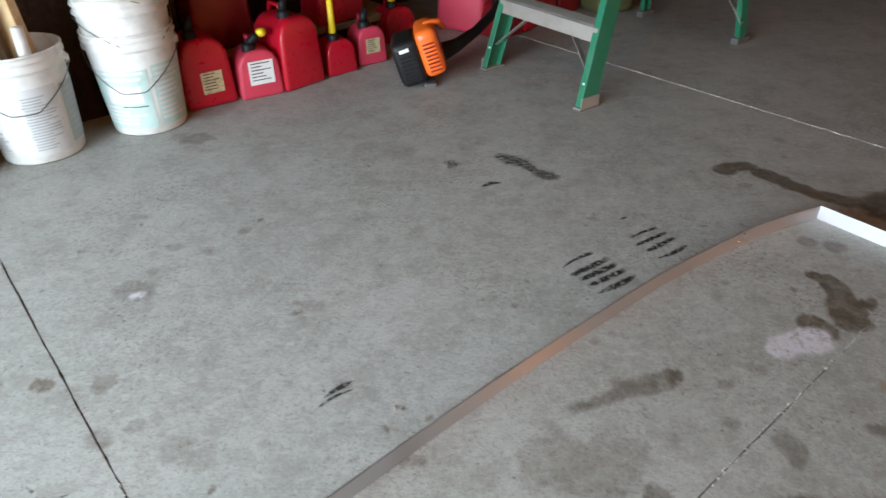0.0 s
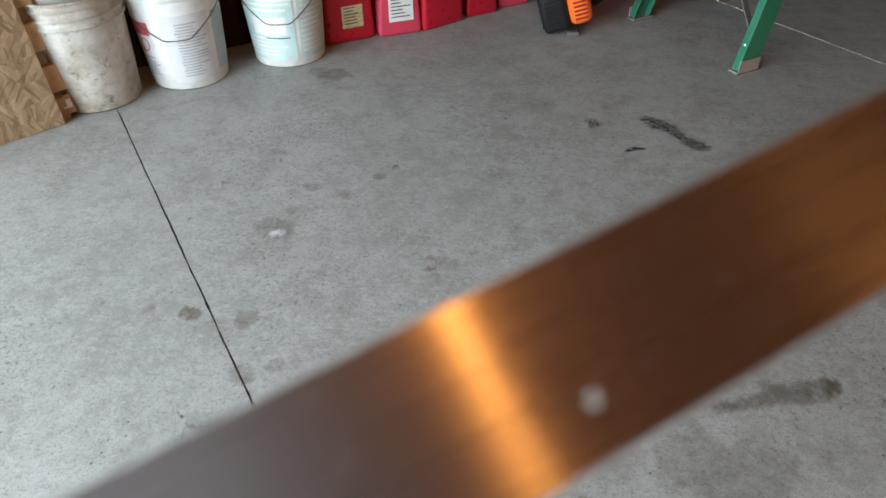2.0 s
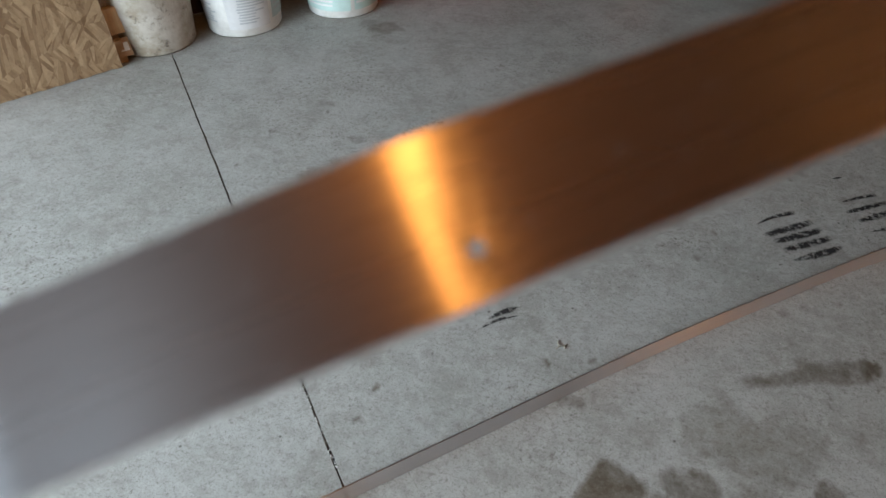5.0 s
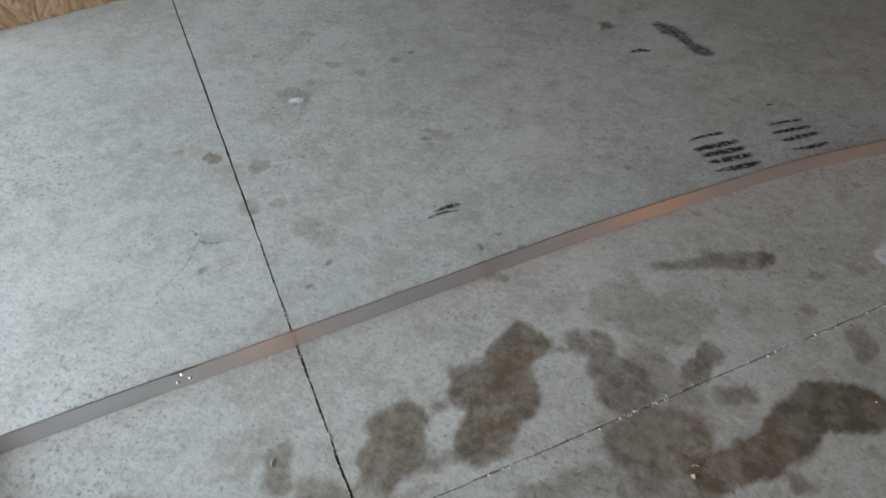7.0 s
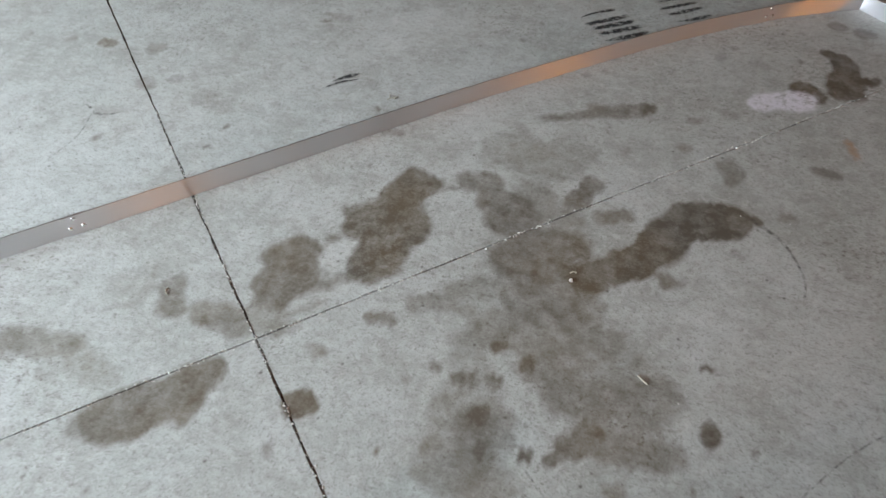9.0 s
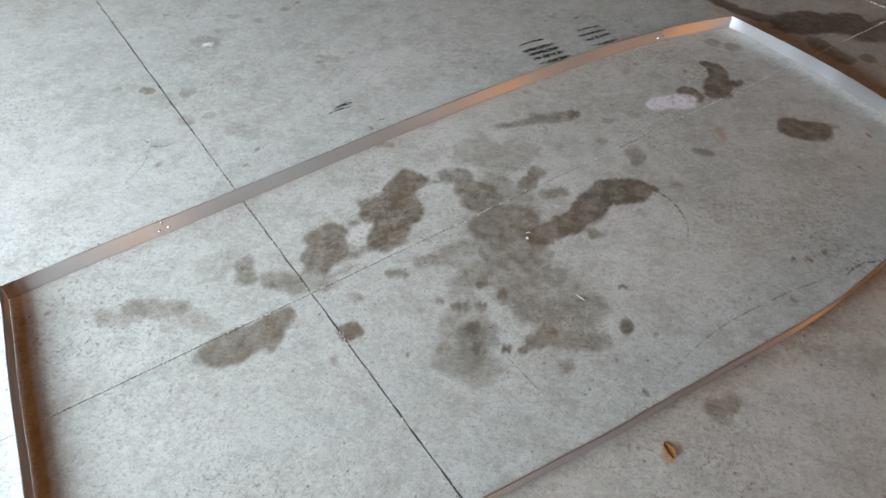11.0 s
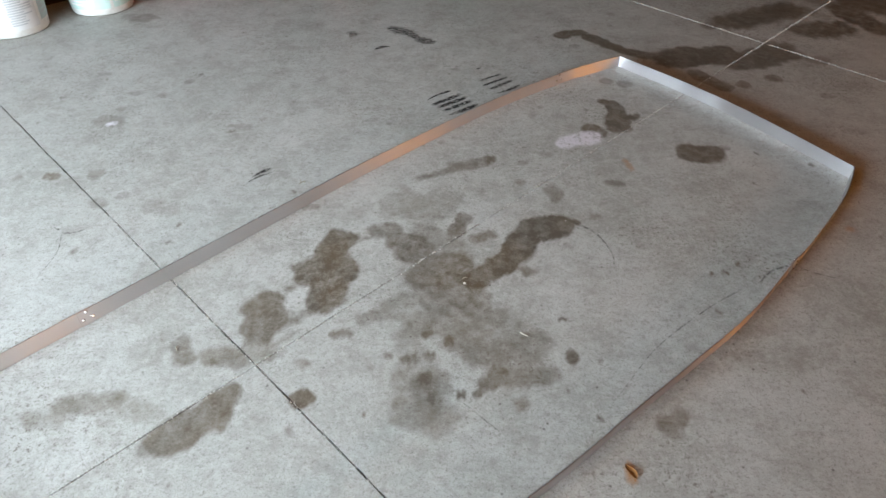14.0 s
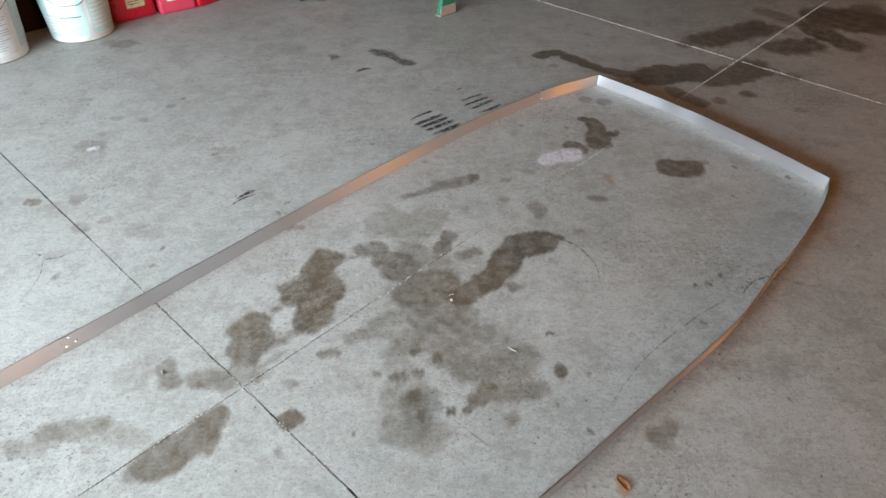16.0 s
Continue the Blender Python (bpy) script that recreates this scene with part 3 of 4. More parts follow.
def stain_field(kind, x, y):
    wob = 0.42
    wx = x + 0.02 * (fractal(x, y, 9, 3) - 0.5) + 0.018 * (fractal(x, y, 28, 13) - 0.5)
    wy = y + 0.02 * (fractal(x, y, 9, 23) - 0.5) + 0.018 * (fractal(x, y, 28, 33) - 0.5)
    rag = fractal(x, y, 17, 43) - 0.5
    total = np.zeros_like(x)
    for x1, y1, x2, y2, r, s in SPOTS[kind]:
        near = (x > min(x1, x2) - 3 * r - 0.1) & (x < max(x1, x2) + 3 * r + 0.1) & (y > min(y1, y2) - 3 * r - 0.1) & (y < max(y1, y2) + 3 * r + 0.1)
        if not near.any():
            continue
        small = r < 0.012
        px, py = (x[near], y[near]) if small else (wx[near], wy[near])
        dx, dy = x2 - x1, y2 - y1
        q = np.clip(((px - x1) * dx + (py - y1) * dy) / max(dx * dx + dy * dy, 1e-9), 0, 1)
        d = np.hypot(px - x1 - q * dx, py - y1 - q * dy) / (r * 1.06) + (0 if small else wob * rag[near] * 2)
        soft = 0.35 if s > 0.55 else 0.6
        a = np.clip((1.15 - d) / soft, 0, 1)
        total[near] = np.maximum(total[near], s * a * a * (3 - 2 * a))
    return total


GAP_U, GAP_V = 0.0022, 0.0013


def slab(u0, u1, v0, v1, step, parent):
    nu, nv = int((u1 - u0) / step) + 1, int((v1 - v0) / step) + 1
    us, vs = np.linspace(u0 + GAP_U, u1 - GAP_U, nu), np.linspace(v0 + GAP_V, v1 - GAP_V, nv)
    u, v = np.meshgrid(us, vs, indexing="ij")
    # chipped, uneven edges along the joints
    chip_u = 0.004 * np.clip(fractal(v, v * 0 + u0, 30, 7) - 0.5, -0.3, 0.5)
    chip_v = 0.004 * np.clip(fractal(u, u * 0 + v0, 30, 17) - 0.5, -0.3, 0.5)
    u = u + np.where(u < u0 + 0.004, chip_u, 0) - np.where(u > u1 - 0.004, chip_u, 0)
    v = v + np.where(v < v0 + 0.004, chip_v, 0) - np.where(v > v1 - 0.004, chip_v, 0)
    x, y = OX + u * CU - v * SU, OY + u * SU + v * CU
    z = 0.0012 * (fractal(x, y, 2.2, 53) - 0.5)
    n = nu * nv
    co = np.stack([x, y, z], -1).reshape(-1, 3)
    ring = np.concatenate([np.arange(nv), np.arange(1, nu) * nv + nv - 1, (nu - 1) * nv + np.arange(nv - 2, -1, -1), np.arange(nu - 2, 0, -1) * nv])
    low = co[ring] - np.array([0, 0, 0.1])
    i = np.arange(n).reshape(nu, nv)
    quads = np.stack([i[:-1, :-1], i[1:, :-1], i[1:, 1:], i[:-1, 1:]], -1).reshape(-1, 4)
    m = len(ring)
    k0 = np.arange(m)
    k1 = (k0 + 1) % m
    skirt = np.stack([ring[k0], ring[k1], n + k1, n + k0], -1)
    faces = np.concatenate([quads, skirt])
    me = bpy.data.meshes.new("slab")
    me.vertices.add(n + m)
    me.vertices.foreach_set("co", np.concatenate([co, low]).ravel())
    me.loops.add(faces.size)
    me.loops.foreach_set("vertex_index", faces.ravel())
    me.polygons.add(len(faces))
    me.polygons.foreach_set("loop_start", np.arange(len(faces)) * 4)
    me.polygons.foreach_set("loop_total", np.full(len(faces), 4))
    me.update(calc_edges=True)
    me.validate()
    me.shade_flat()
    at = me.color_attributes.new("stain", "FLOAT_COLOR", "POINT")
    col = np.zeros((n + m, 4), dtype=np.float32)
    for q, kind in enumerate(("oil", "chalk", "rust")):
        col[:n, q] = stain_field(kind, x.ravel(), y.ravel())
    at.data.foreach_set("color", col.ravel())
    me.materials.append(CONCRETE)
    ob = new("slab", me)
    ob.parent = parent
    return ob


floor = empty("floor", Matrix.Identity(4), "grey stained concrete garage floor with saw-cut joints", "floor", kind="structure")
for u0 in (-2.44, 0.0, 2.44, 4.88):
    for v0 in (-4.88, -2.44, 0.0, 2.44):
        fine_here = u0 in (-2.44, 0.0) and v0 in (-2.44, 0.0)
        slab(u0, u0 + 2.44, v0, v0 + 2.44, 0.0095 if fine_here else (0.03 if u0 == 2.44 and v0 > -3 else 0.12), floor)
part("joint_bed", boxed((-2.6, -4.9, -0.12), (7.4, 5.0, -0.0060), m=PLAN), JOINT, floor)


def crumbs(name, along, count, at, spread, size, material, label):
    """Loose grit lying in and beside a joint, one mesh."""
    rnd = random.Random(at)
    bm = bmesh.new()
    for i in range(count):
        s = rnd.random()
        p = along[0].lerp(along[1], s) + Vector((rnd.gauss(0, spread), rnd.gauss(0, spread), 0))
        r = size * rnd.uniform(0.4, 1.3)
        m = Matrix.Translation(p + Vector((0, 0, r * 0.3))) @ Euler((rnd.random() * 6, rnd.random() * 6, rnd.random() * 6)).to_matrix().to_4x4() @ Matrix.Diagonal((r * rnd.uniform(0.7, 2.2), r, r * 0.6, 1))
        bmesh.ops.create_icosphere(bm, subdivisions=1, radius=1, matrix=m)
    return tagged(new(name, mesh_of(bm, material)), label, "grit", kind="stuff")


GRIT = plain("pale_grit", (0.55, 0.54, 0.50), 0.8, 0, 0.4, 60)
crumbs("joint_grit", (W(-1.3, 0), W(2.3, 0)), 650, 1, 0.0019, 0.0017, GRIT, "pale concrete crumbs and bright edge specks along the saw-cut joint")
# Extra pale specks on this joint stand in for the groove's lit edge.
crumbs("joint_grit", (W(0, -0.9), W(0, 0.75)), 320, 2, 0.0019, 0.0014, GRIT, "pale concrete crumbs and bright edge specks along the saw-cut joint")
crumbs("joint_grit", (W(2.44, -1.2), W(2.44, 2.4)), 700, 4, 0.0022, 0.0024, GRIT, "pale concrete crumbs and bright edge specks along the saw-cut joint")
crumbs("joint_grit", (W(2.3, 0), W(4.6, 0)), 450, 5, 0.0022, 0.0024, GRIT, "pale concrete crumbs and bright edge specks along the saw-cut joint")
crumbs("floor_grit", (W(-0.6, -0.5), W(1.9, 0.9)), 70, 3, 0.5, 0.0011, GRIT, "loose grit scattered on the concrete floor")

# ---- garage shell ----
U0, U1, V0, V1, HIGH = DOOR_U, 7.2, -4.6, 3.0, 2.7


def shell(name, lo, hi, material, label):
    ob = new(name, mesh_of(boxed(lo, hi, m=PLAN), material))
    return tagged(ob, label, "wall" if "wall" in name else "ceiling", kind="structure")


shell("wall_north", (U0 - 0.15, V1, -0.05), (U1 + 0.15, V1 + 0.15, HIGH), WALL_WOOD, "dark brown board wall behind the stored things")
# Step added to the wall, to back the bucket gaps with dark.
shell("wall_north_step", (U0, 2.45, -0.05), (0.90, V1, HIGH), WALL_WOOD, "dark brown board wall brought forward to darken the gaps behind the buckets")
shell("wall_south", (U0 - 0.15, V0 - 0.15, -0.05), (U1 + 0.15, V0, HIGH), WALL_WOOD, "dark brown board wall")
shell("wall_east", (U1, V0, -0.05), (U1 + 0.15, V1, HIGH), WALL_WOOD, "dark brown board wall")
for letter, va, vb, za, zb in (("a", V0, DOOR_V0, -0.05, HIGH), ("b", DOOR_V1, V1, -0.05, HIGH), ("c", DOOR_V0, DOOR_V1, DOOR_H, SLOT_Z0), ("d", DOOR_V0, SLOT_V0, SLOT_Z0, HIGH), ("e", SLOT_V1, DOOR_V1, SLOT_Z0, HIGH), ("f", SLOT_V0, SLOT_V1, SLOT_Z1, HIGH)):
    shell("wall_west_" + letter, (U0 - 0.15, va, za), (U0, vb, zb), WALL_WOOD, "dark brown board wall round the garage door and an added slot")
shell("ceiling", (U0 - 0.15, V0 - 0.15, HIGH), (U1 + 0.15, V1 + 0.15, HIGH + 0.12), CEIL_WOOD, "brown wooden ceiling")
tagged(new("ground", mesh_of(boxed((-60, -60, -0.2), (-2.44, 60, -0.02), m=PLAN), ASPHALT)), "pale driveway outside the garage", "ground", kind="structure")

# ---- marks on the floor ----


def mark(name, pts, widths, material, label, z=0.0016):
    """A flat, ragged streak along points."""
    rnd = random.Random(int(abs(pts[0][0] * 1000 + pts[0][1] * 77)))
    line = smooth_line([(*p, z) for p in pts], 28)
    bm = bmesh.new()
    lay = bm.verts.layers.float_color.new("fade")
    rows = []
    for i, p in enumerate(line):
        d = (line[min(i + 1, 27)] - line[max(i - 1, 0)]).normalized()
        n = Vector((-d.y, d.x, 0))
        s = i / 27 * (len(widths) - 1)
        j = min(int(s), len(widths) - 2)
        w = widths[j] + (widths[j + 1] - widths[j]) * (s - j)
        row = []
        w *= 1.25
        for side in (-1, -0.55, 0, 0.55, 1):
            v = bm.verts.new(p + n * (side * w / 2 * rnd.uniform(0.8, 1.2)))
            f = (0.0 if abs(side) == 1 else (0.8 if side else 1.0)) * min(1.0, 0.25 + min(i, 27 - i) / 5)
            v[lay] = (f, f, f, 1)
            row.append(v)
        rows.append(row)
    for a, b in zip(rows, rows[1:]):
        for q in range(4):
            bm.faces.new((a[q], b[q], b[q + 1], a[q + 1]))
    return tagged(new(name, mesh_of(bm, material)), label, "floor mark", kind="structure")


TYRE = "black tyre tread bar printed on the concrete"
mark("tyre_mark", [(0.363, 1.586), (0.40, 1.625), (0.45, 1.659)], [0.003, 0.010, 0.016], RUBBER_MARK, TYRE)
mark("tyre_mark", [(0.380, 1.549), (0.487, 1.633)], [0.014, 0.022, 0.016], RUBBER_MARK, TYRE)
mark("tyre_mark", [(0.400, 1.532), (0.506, 1.609)], [0.014, 0.022, 0.018], RUBBER_MARK, TYRE)
mark("tyre_mark", [(0.420, 1.508), (0.524, 1.585)], [0.014, 0.021, 0.016], RUBBER_MARK, TYRE)
mark("tyre_mark", [(0.440, 1.480), (0.50, 1.522), (0.546, 1.561)], [0.006, 0.018, 0.020, 0.008], RUBBER_MARK, TYRE)
mark("tyre_mark", [(0.560, 1.735), (0.60, 1.765), (0.642, 1.791)], [0.004, 0.010, 0.012], RUBBER_MARK, TYRE)
mark("tyre_mark", [(0.566, 1.695), (0.664, 1.766)], [0.010, 0.015, 0.012], RUBBER_MARK, TYRE)
mark("tyre_mark", [(0.592, 1.668), (0.682, 1.742)], [0.012, 0.018, 0.014], RUBBER_MARK, TYRE)
mark("tyre_mark", [(0.615, 1.637), (0.67, 1.672), (0.706, 1.706)], [0.004, 0.016, 0.010], RUBBER_MARK, TYRE)
mark("tyre_mark", [(0.545, 1.83), (0.57, 1.845)], [0.004, 0.008, 0.004], RUBBER_MARK, TYRE)
SKID = "black rubber skid streak on the concrete"
mark("skid_mark", [(-0.160, 1.107), (-0.13, 1.14), (-0.105, 1.158)], [0.004, 0.016, 0.004], RUBBER_MARK, SKID)
mark("skid_mark", [(-0.172, 1.073), (-0.14, 1.11), (-0.103, 1.134)], [0.003, 0.008, 0.003], RUBBER_MARK, SKID)
mark("skid_mark", [(0.190, 2.235), (0.295, 2.155)], [0.03, 0.075, 0.05], RUBBER_SOFT, SKID)
mark("skid_mark", [(0.285, 2.165), (0.335, 2.102), (0.395, 2.072)], [0.05, 0.035, 0.07, 0.03], RUBBER_SOFT, SKID)
mark("skid_mark", [(0.149, 2.005), (0.175, 2.03), (0.210, 2.036)], [0.012, 0.02, 0.01], RUBBER_MARK, SKID)
mark("dark_patch", [(0.020, 2.180), (0.045, 2.165), (0.078, 2.150)], [0.02, 0.05, 0.02], SCRATCH, "dark dirt patch on the concrete")
HAIR = "thin dark scratch on the concrete"
mark("scratch", [(0.775, 0.89), (0.83, 0.84), (0.86, 0.76), (0.855, 0.70)], [0.012, 0.006, 0.004], SCRATCH, HAIR)
mark("scratch", [(-0.62, 0.84), (-0.60, 0.76), (-0.61, 0.66)], [0.004, 0.003, 0.003], SCRATCH, HAIR)
mark("scratch", [(-0.66, 0.87), (-0.60, 0.84), (-0.56, 0.86)], [0.003, 0.012, 0.003], SCRATCH, HAIR)
mark("scratch", [(0.78, 0.29), (0.90, 0.43), (1.05, 0.55), (1.16, 0.62)], [0.002, 0.003, 0.004, 0.006], SCRATCH, HAIR)
mark("scratch", [(1.21, 0.64), (1.25, 0.68), (1.32, 0.71)], [0.003, 0.008, 0.008], SCRATCH, HAIR)
mark("scratch", [(1.33, 0.70), (1.37, 0.675), (1.42, 0.655)], [0.006, 0.004, 0.002], SCRATCH, HAIR)
mark("scratch", [(0.45, 0.28), (0.53, 0.20)], [0.004, 0.003], SCRATCH, HAIR)

# ---- the riveted aluminium ring lying on the floor ----
BAND_H, BAND_T = 0.043, 0.0022
ring = empty("metal_band_frame", pose(0.3, 0.7, 0), "large riveted aluminium strip frame lying on edge on concrete", "metal frame")
RING_AT = Vector((0.3, 0.7, 0))


FAR = [(-0.667, 0.250), (-0.591, 0.330), (-0.502, 0.423), (-0.349, 0.582), (-0.128, 0.811), (0.150, 1.098), (0.390, 1.328), (0.620, 1.538), (0.850, 1.714), (0.980, 1.794), (1.103, 1.858)]
far_line = smooth_line([(*p, 0.001) for p in FAR], 120)


def nearest(line, x, y):
    return min(range(len(line)), key=lambda i: (line[i].x - x) ** 2 + (line[i].y - y) ** 2)


cut_a, cut_b = nearest(far_line, -0.43, 0.51), nearest(far_line, 0.84, 1.70)


def strip_run(line, offset, lean=0.0):
    pts, sides = [], []
    for i, p in enumerate(line):
        d = (line[min(i + 1, len(line) - 1)] - line[max(i - 1, 0)]).normalized()
        pts.append(p + Vector((d.y, -d.x, 0)) * offset - RING_AT)
        tip = radians(lean) * min(1.0, 8 * abs(i + 0.5) / len(line), 8 * (len(line) - i - 0.5) / len(line))
        sides.append(Vector((-d.y * math.sin(tip), d.x * math.sin(tip), math.cos(tip))))
    part("strip", band(pts, sides, BAND_H, BAND_T), ALUMINIUM, ring)


def rivets(line, at, side):
    """Three domed pop rivets through a lap joint."""
    p = line[at]
    d = (line[at + 1] - line[at - 1]).normalized()
    n = Vector((d.y, -d.x, 0)) * side
    for along, high in ((-0.010, 0.016), (0.012, 0.016), (0.001, 0.036)):
        bm = bmesh.new()
        lathe(bm, [(0.0042, 0), (0.0042, 0.0006), (0.0034, 0.0016), (0.0018, 0.0022), (0.0002, 0.0023)], 10)
        m = Matrix.Translation(p + d * along + n * (BAND_T * 1.55) + Vector((0, 0, high)) - RING_AT) @ n.to_track_quat("Z", "Y").to_matrix().to_4x4()
        bmesh.ops.transform(bm, matrix=m, verts=bm.verts)
        part("rivet", bm, RIVET, ring, "shiny domed rivet", True)


strip_run(far_line[:cut_a + 3], 0.0)
strip_run(far_line[cut_a:cut_b + 2], BAND_T * 1.05)
strip_run(far_line[cut_b:], 0.0)
rivets(far_line, cut_a + 1, 1)
rivets(far_line, cut_b + 1, 1)
END = [(1.103, 1.858), (1.265, 1.676), (1.340, 1.583), (1.414, 1.484), (1.535, 1.296), (1.650, 1.100)]
strip_run(smooth_line([(*p, 0.001) for p in END], 50), 0.0)
NEAR = [(1.650, 1.100), (1.560, 0.966), (1.464, 0.854), (1.312, 0.690), (1.127, 0.502), (0.962, 0.364), (0.789, 0.225), (0.667, 0.124), (0.506, 0.000), (0.256, -0.192), (-0.100, -0.470)]
near_line = smooth_line([(*p, 0.001) for p in NEAR], 130)
cut_c = nearest(near_line, 1.315, 0.70)
strip_run(near_line[:cut_c + 3], 0.0, 6)
strip_run(near_line[cut_c:], BAND_T * 1.05, 6)
rivets(near_line, cut_c + 1, -1)
rivets(near_line, cut_c + 1, 1)
LEFT = [(-0.10, -0.470), (-0.225, -0.315), (-0.345, -0.160), (-0.490, 0.020), (-0.590, 0.150), (-0.667, 0.250)]
strip_run(smooth_line([(*p, 0.001) for p in LEFT], 40), 0.0)

# ---- the hand-held strip, set near the camera, with an added tail to the floor ----
# Made narrower than the ring's band, to sit this close.
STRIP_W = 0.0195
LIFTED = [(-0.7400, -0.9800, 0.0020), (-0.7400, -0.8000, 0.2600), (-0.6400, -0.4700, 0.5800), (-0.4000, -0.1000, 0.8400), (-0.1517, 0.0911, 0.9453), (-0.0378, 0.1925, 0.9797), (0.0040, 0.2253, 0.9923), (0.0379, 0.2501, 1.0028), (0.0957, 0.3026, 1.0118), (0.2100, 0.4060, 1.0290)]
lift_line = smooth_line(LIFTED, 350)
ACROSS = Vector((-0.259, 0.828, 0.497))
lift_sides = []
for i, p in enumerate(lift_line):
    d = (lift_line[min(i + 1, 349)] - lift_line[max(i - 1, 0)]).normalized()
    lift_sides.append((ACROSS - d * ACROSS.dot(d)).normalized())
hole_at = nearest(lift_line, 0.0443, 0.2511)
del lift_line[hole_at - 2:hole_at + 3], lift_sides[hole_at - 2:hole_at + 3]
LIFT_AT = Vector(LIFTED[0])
lifted = empty("metal_strip", Matrix.Translation(LIFT_AT), "brushed aluminium strip held up close, with an added tail to the concrete", "metal strip")
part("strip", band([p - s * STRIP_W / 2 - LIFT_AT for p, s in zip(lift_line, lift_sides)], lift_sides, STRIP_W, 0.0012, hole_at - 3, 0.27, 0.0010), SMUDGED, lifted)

# ---- buckets ----


def bucket(m, label, mat, rings=3, nested=0, handle_drop=0.10, handle_turn=0.0, group="five gallon buckets"):
    """A plastic pail: tapered wall with rim ribs, a wire bail with a grip. nested: more pails stacked in it."""
    ob = empty("bucket", m, label, "bucket", group)
    r0, r1, h = 0.130, 0.149, 0.365

    def shell_of(z):
        bm = bmesh.new()
        prof = [(0.0, z + 0.012), (r0 - 0.01, z + 0.010), (r0 - 0.004, z), (r0, z + 0.006)]
        top = h - 0.028 * rings
        prof += [(r0 + (r1 - r0) * q, z + top * q) for q in (0.3, 0.6, 0.97)]
        for q in range(rings):
            zz = z + top + 0.028 * q
            prof += [(r1 + 0.001, zz), (r1 + 0.008, zz + 0.001), (r1 + 0.008, zz + 0.006), (r1 + 0.001, zz + 0.008), (r1 + 0.001, zz + 0.022)]
        prof += [(r1 + 0.006, z + h - 0.008), (r1 + 0.007, z + h - 0.002), (r1 + 0.001, z + h), (r1 - 0.004, z + h - 0.003), (r0 - 0.004, z + 0.014), (0.0, z + 0.014)]
        lathe(bm, prof, 48)
        return bm

    body = part("body", shell_of(0), mat, ob, "", True)
    for q in range(nested):
        part("nested_bucket", shell_of(0.115 * (q + 1)), mat, ob, "white bucket nested in the one below", True)
    bm = bmesh.new()
    z0 = h - 0.06
    for q in range(nested + 1 if nested else 1):
        zz = z0 + 0.115 * q
        pts = []
        for i in range(41):
            a = math.pi * i / 40
            low = min(1.0, 1.22 * (1 - abs(2 * i / 40 - 1)))
            zw = zz - (handle_drop - 0.03 * q) * low
            away = r0 + (r1 - r0) * min(1.0, (zw - 0.115 * q) / (h - 0.028 * rings)) + 0.004 + 0.008 * (1 - low)
            pts.append((away * math.cos(a), -away * math.sin(a), zw))
        tube(bm, [Matrix.Rotation(handle_turn + 0.5 * q, 4, "Z") @ Vector(p) for p in pts], 0.0018, 6)
    part("handle", bm, WIRE, ob, "thin wire bail hanging down", True)
    for side in (0, math.pi):
        bm = bmesh.new()
        mm = Matrix.Rotation(handle_turn + side, 4, "Z") @ pose(r1 + 0.004, 0, z0, 0, 90, 0)
        lathe(bm, [(0.016, -0.004), (0.016, 0.006), (0.012, 0.009), (0.0, 0.009)], 14, mm)
        part("handle_boss", bm, mat, ob, "", True)
    return ob, body


def wrap(body, a0, a1, z0, z1, mat, name="label", label="", off=0.0012):
    """A printed patch that follows the pail's taper, between two angles in degrees."""
    bm = bmesh.new()
    n = max(3, int((a1 - a0) / 5))
    rows = []
    for i in range(n + 1):
        a = radians(a0 + (a1 - a0) * i / n)
        rows.append([bm.verts.new(((0.130 + (0.149 - 0.130) * z / 0.281 * 0.97 + off) * math.cos(a), (0.130 + (0.149 - 0.130) * z / 0.281 * 0.97 + off) * math.sin(a), z)) for z in (z0, z1)])
    for p, q in zip(rows, rows[1:]):
        bm.faces.new((p[0], q[0], q[1], p[1]))
    return part(name, bm, mat, body, label, True)


def text_bars(body, a0, a1, z0, z1, count, seed, mat=INK):
    rnd = random.Random(seed)
    for i in range(count):
        z = z1 - (z1 - z0) * (i + 0.5) / count
        wrap(body, a0 + rnd.uniform(0, 3), a1 - rnd.uniform(0, (a1 - a0) * 0.45), z, z + (z1 - z0) / count * 0.5, mat, "print_line", off=0.0020)


def stick(parent_m, at, lean, turn, length, w, d, mat, name, label):
    bm = boxed((-w / 2, -d / 2, 0), (w / 2, d / 2, length), 0.002)
    ob = new(name, mesh_of(bm, mat))
    ob.matrix_basis = parent_m @ pose(*at, lean, 0, turn)
    return tagged(ob, label, "wood scrap", "scrap sticks in a bucket")


B1, B2, B3 = (-1.605, 2.005), (-1.388, 2.225), (-1.110, 2.470)
m1 = pose(*B1, 0, 0, 0, -50)
b1, body1 = bucket(m1, "dirty scuffed white plastic bucket standing by a board", BUCKET_DIRTY, 3, 0, 0.02, -1.5)
bm = bmesh.new()
lathe(bm, [(0.105, 0.02), (0.105, 0.41), (0.100, 0.415), (0.094, 0.41), (0.094, 0.02)], 32)
roll = tagged(new("plastic_pail", mesh_of(bm, BUCKET, True)), "smaller white plastic pail set inside a dirty bucket", "bucket")
roll.matrix_basis = pose(*B1, 0.012, 4, -6, 0)
m2 = pose(*B2, 0, 0, 0, -50)
b2, body2 = bucket(m2, "white paint bucket with grey printed label holding wood scraps", BUCKET, 2, 0, 0.125, 1.35)
wrap(body2, -30, 34, 0.03, 0.262, LABEL_PALE, "label", "pale grey printed label")
text_bars(body2, -14, 30, 0.045, 0.235, 19, 5, LABEL_GREY)
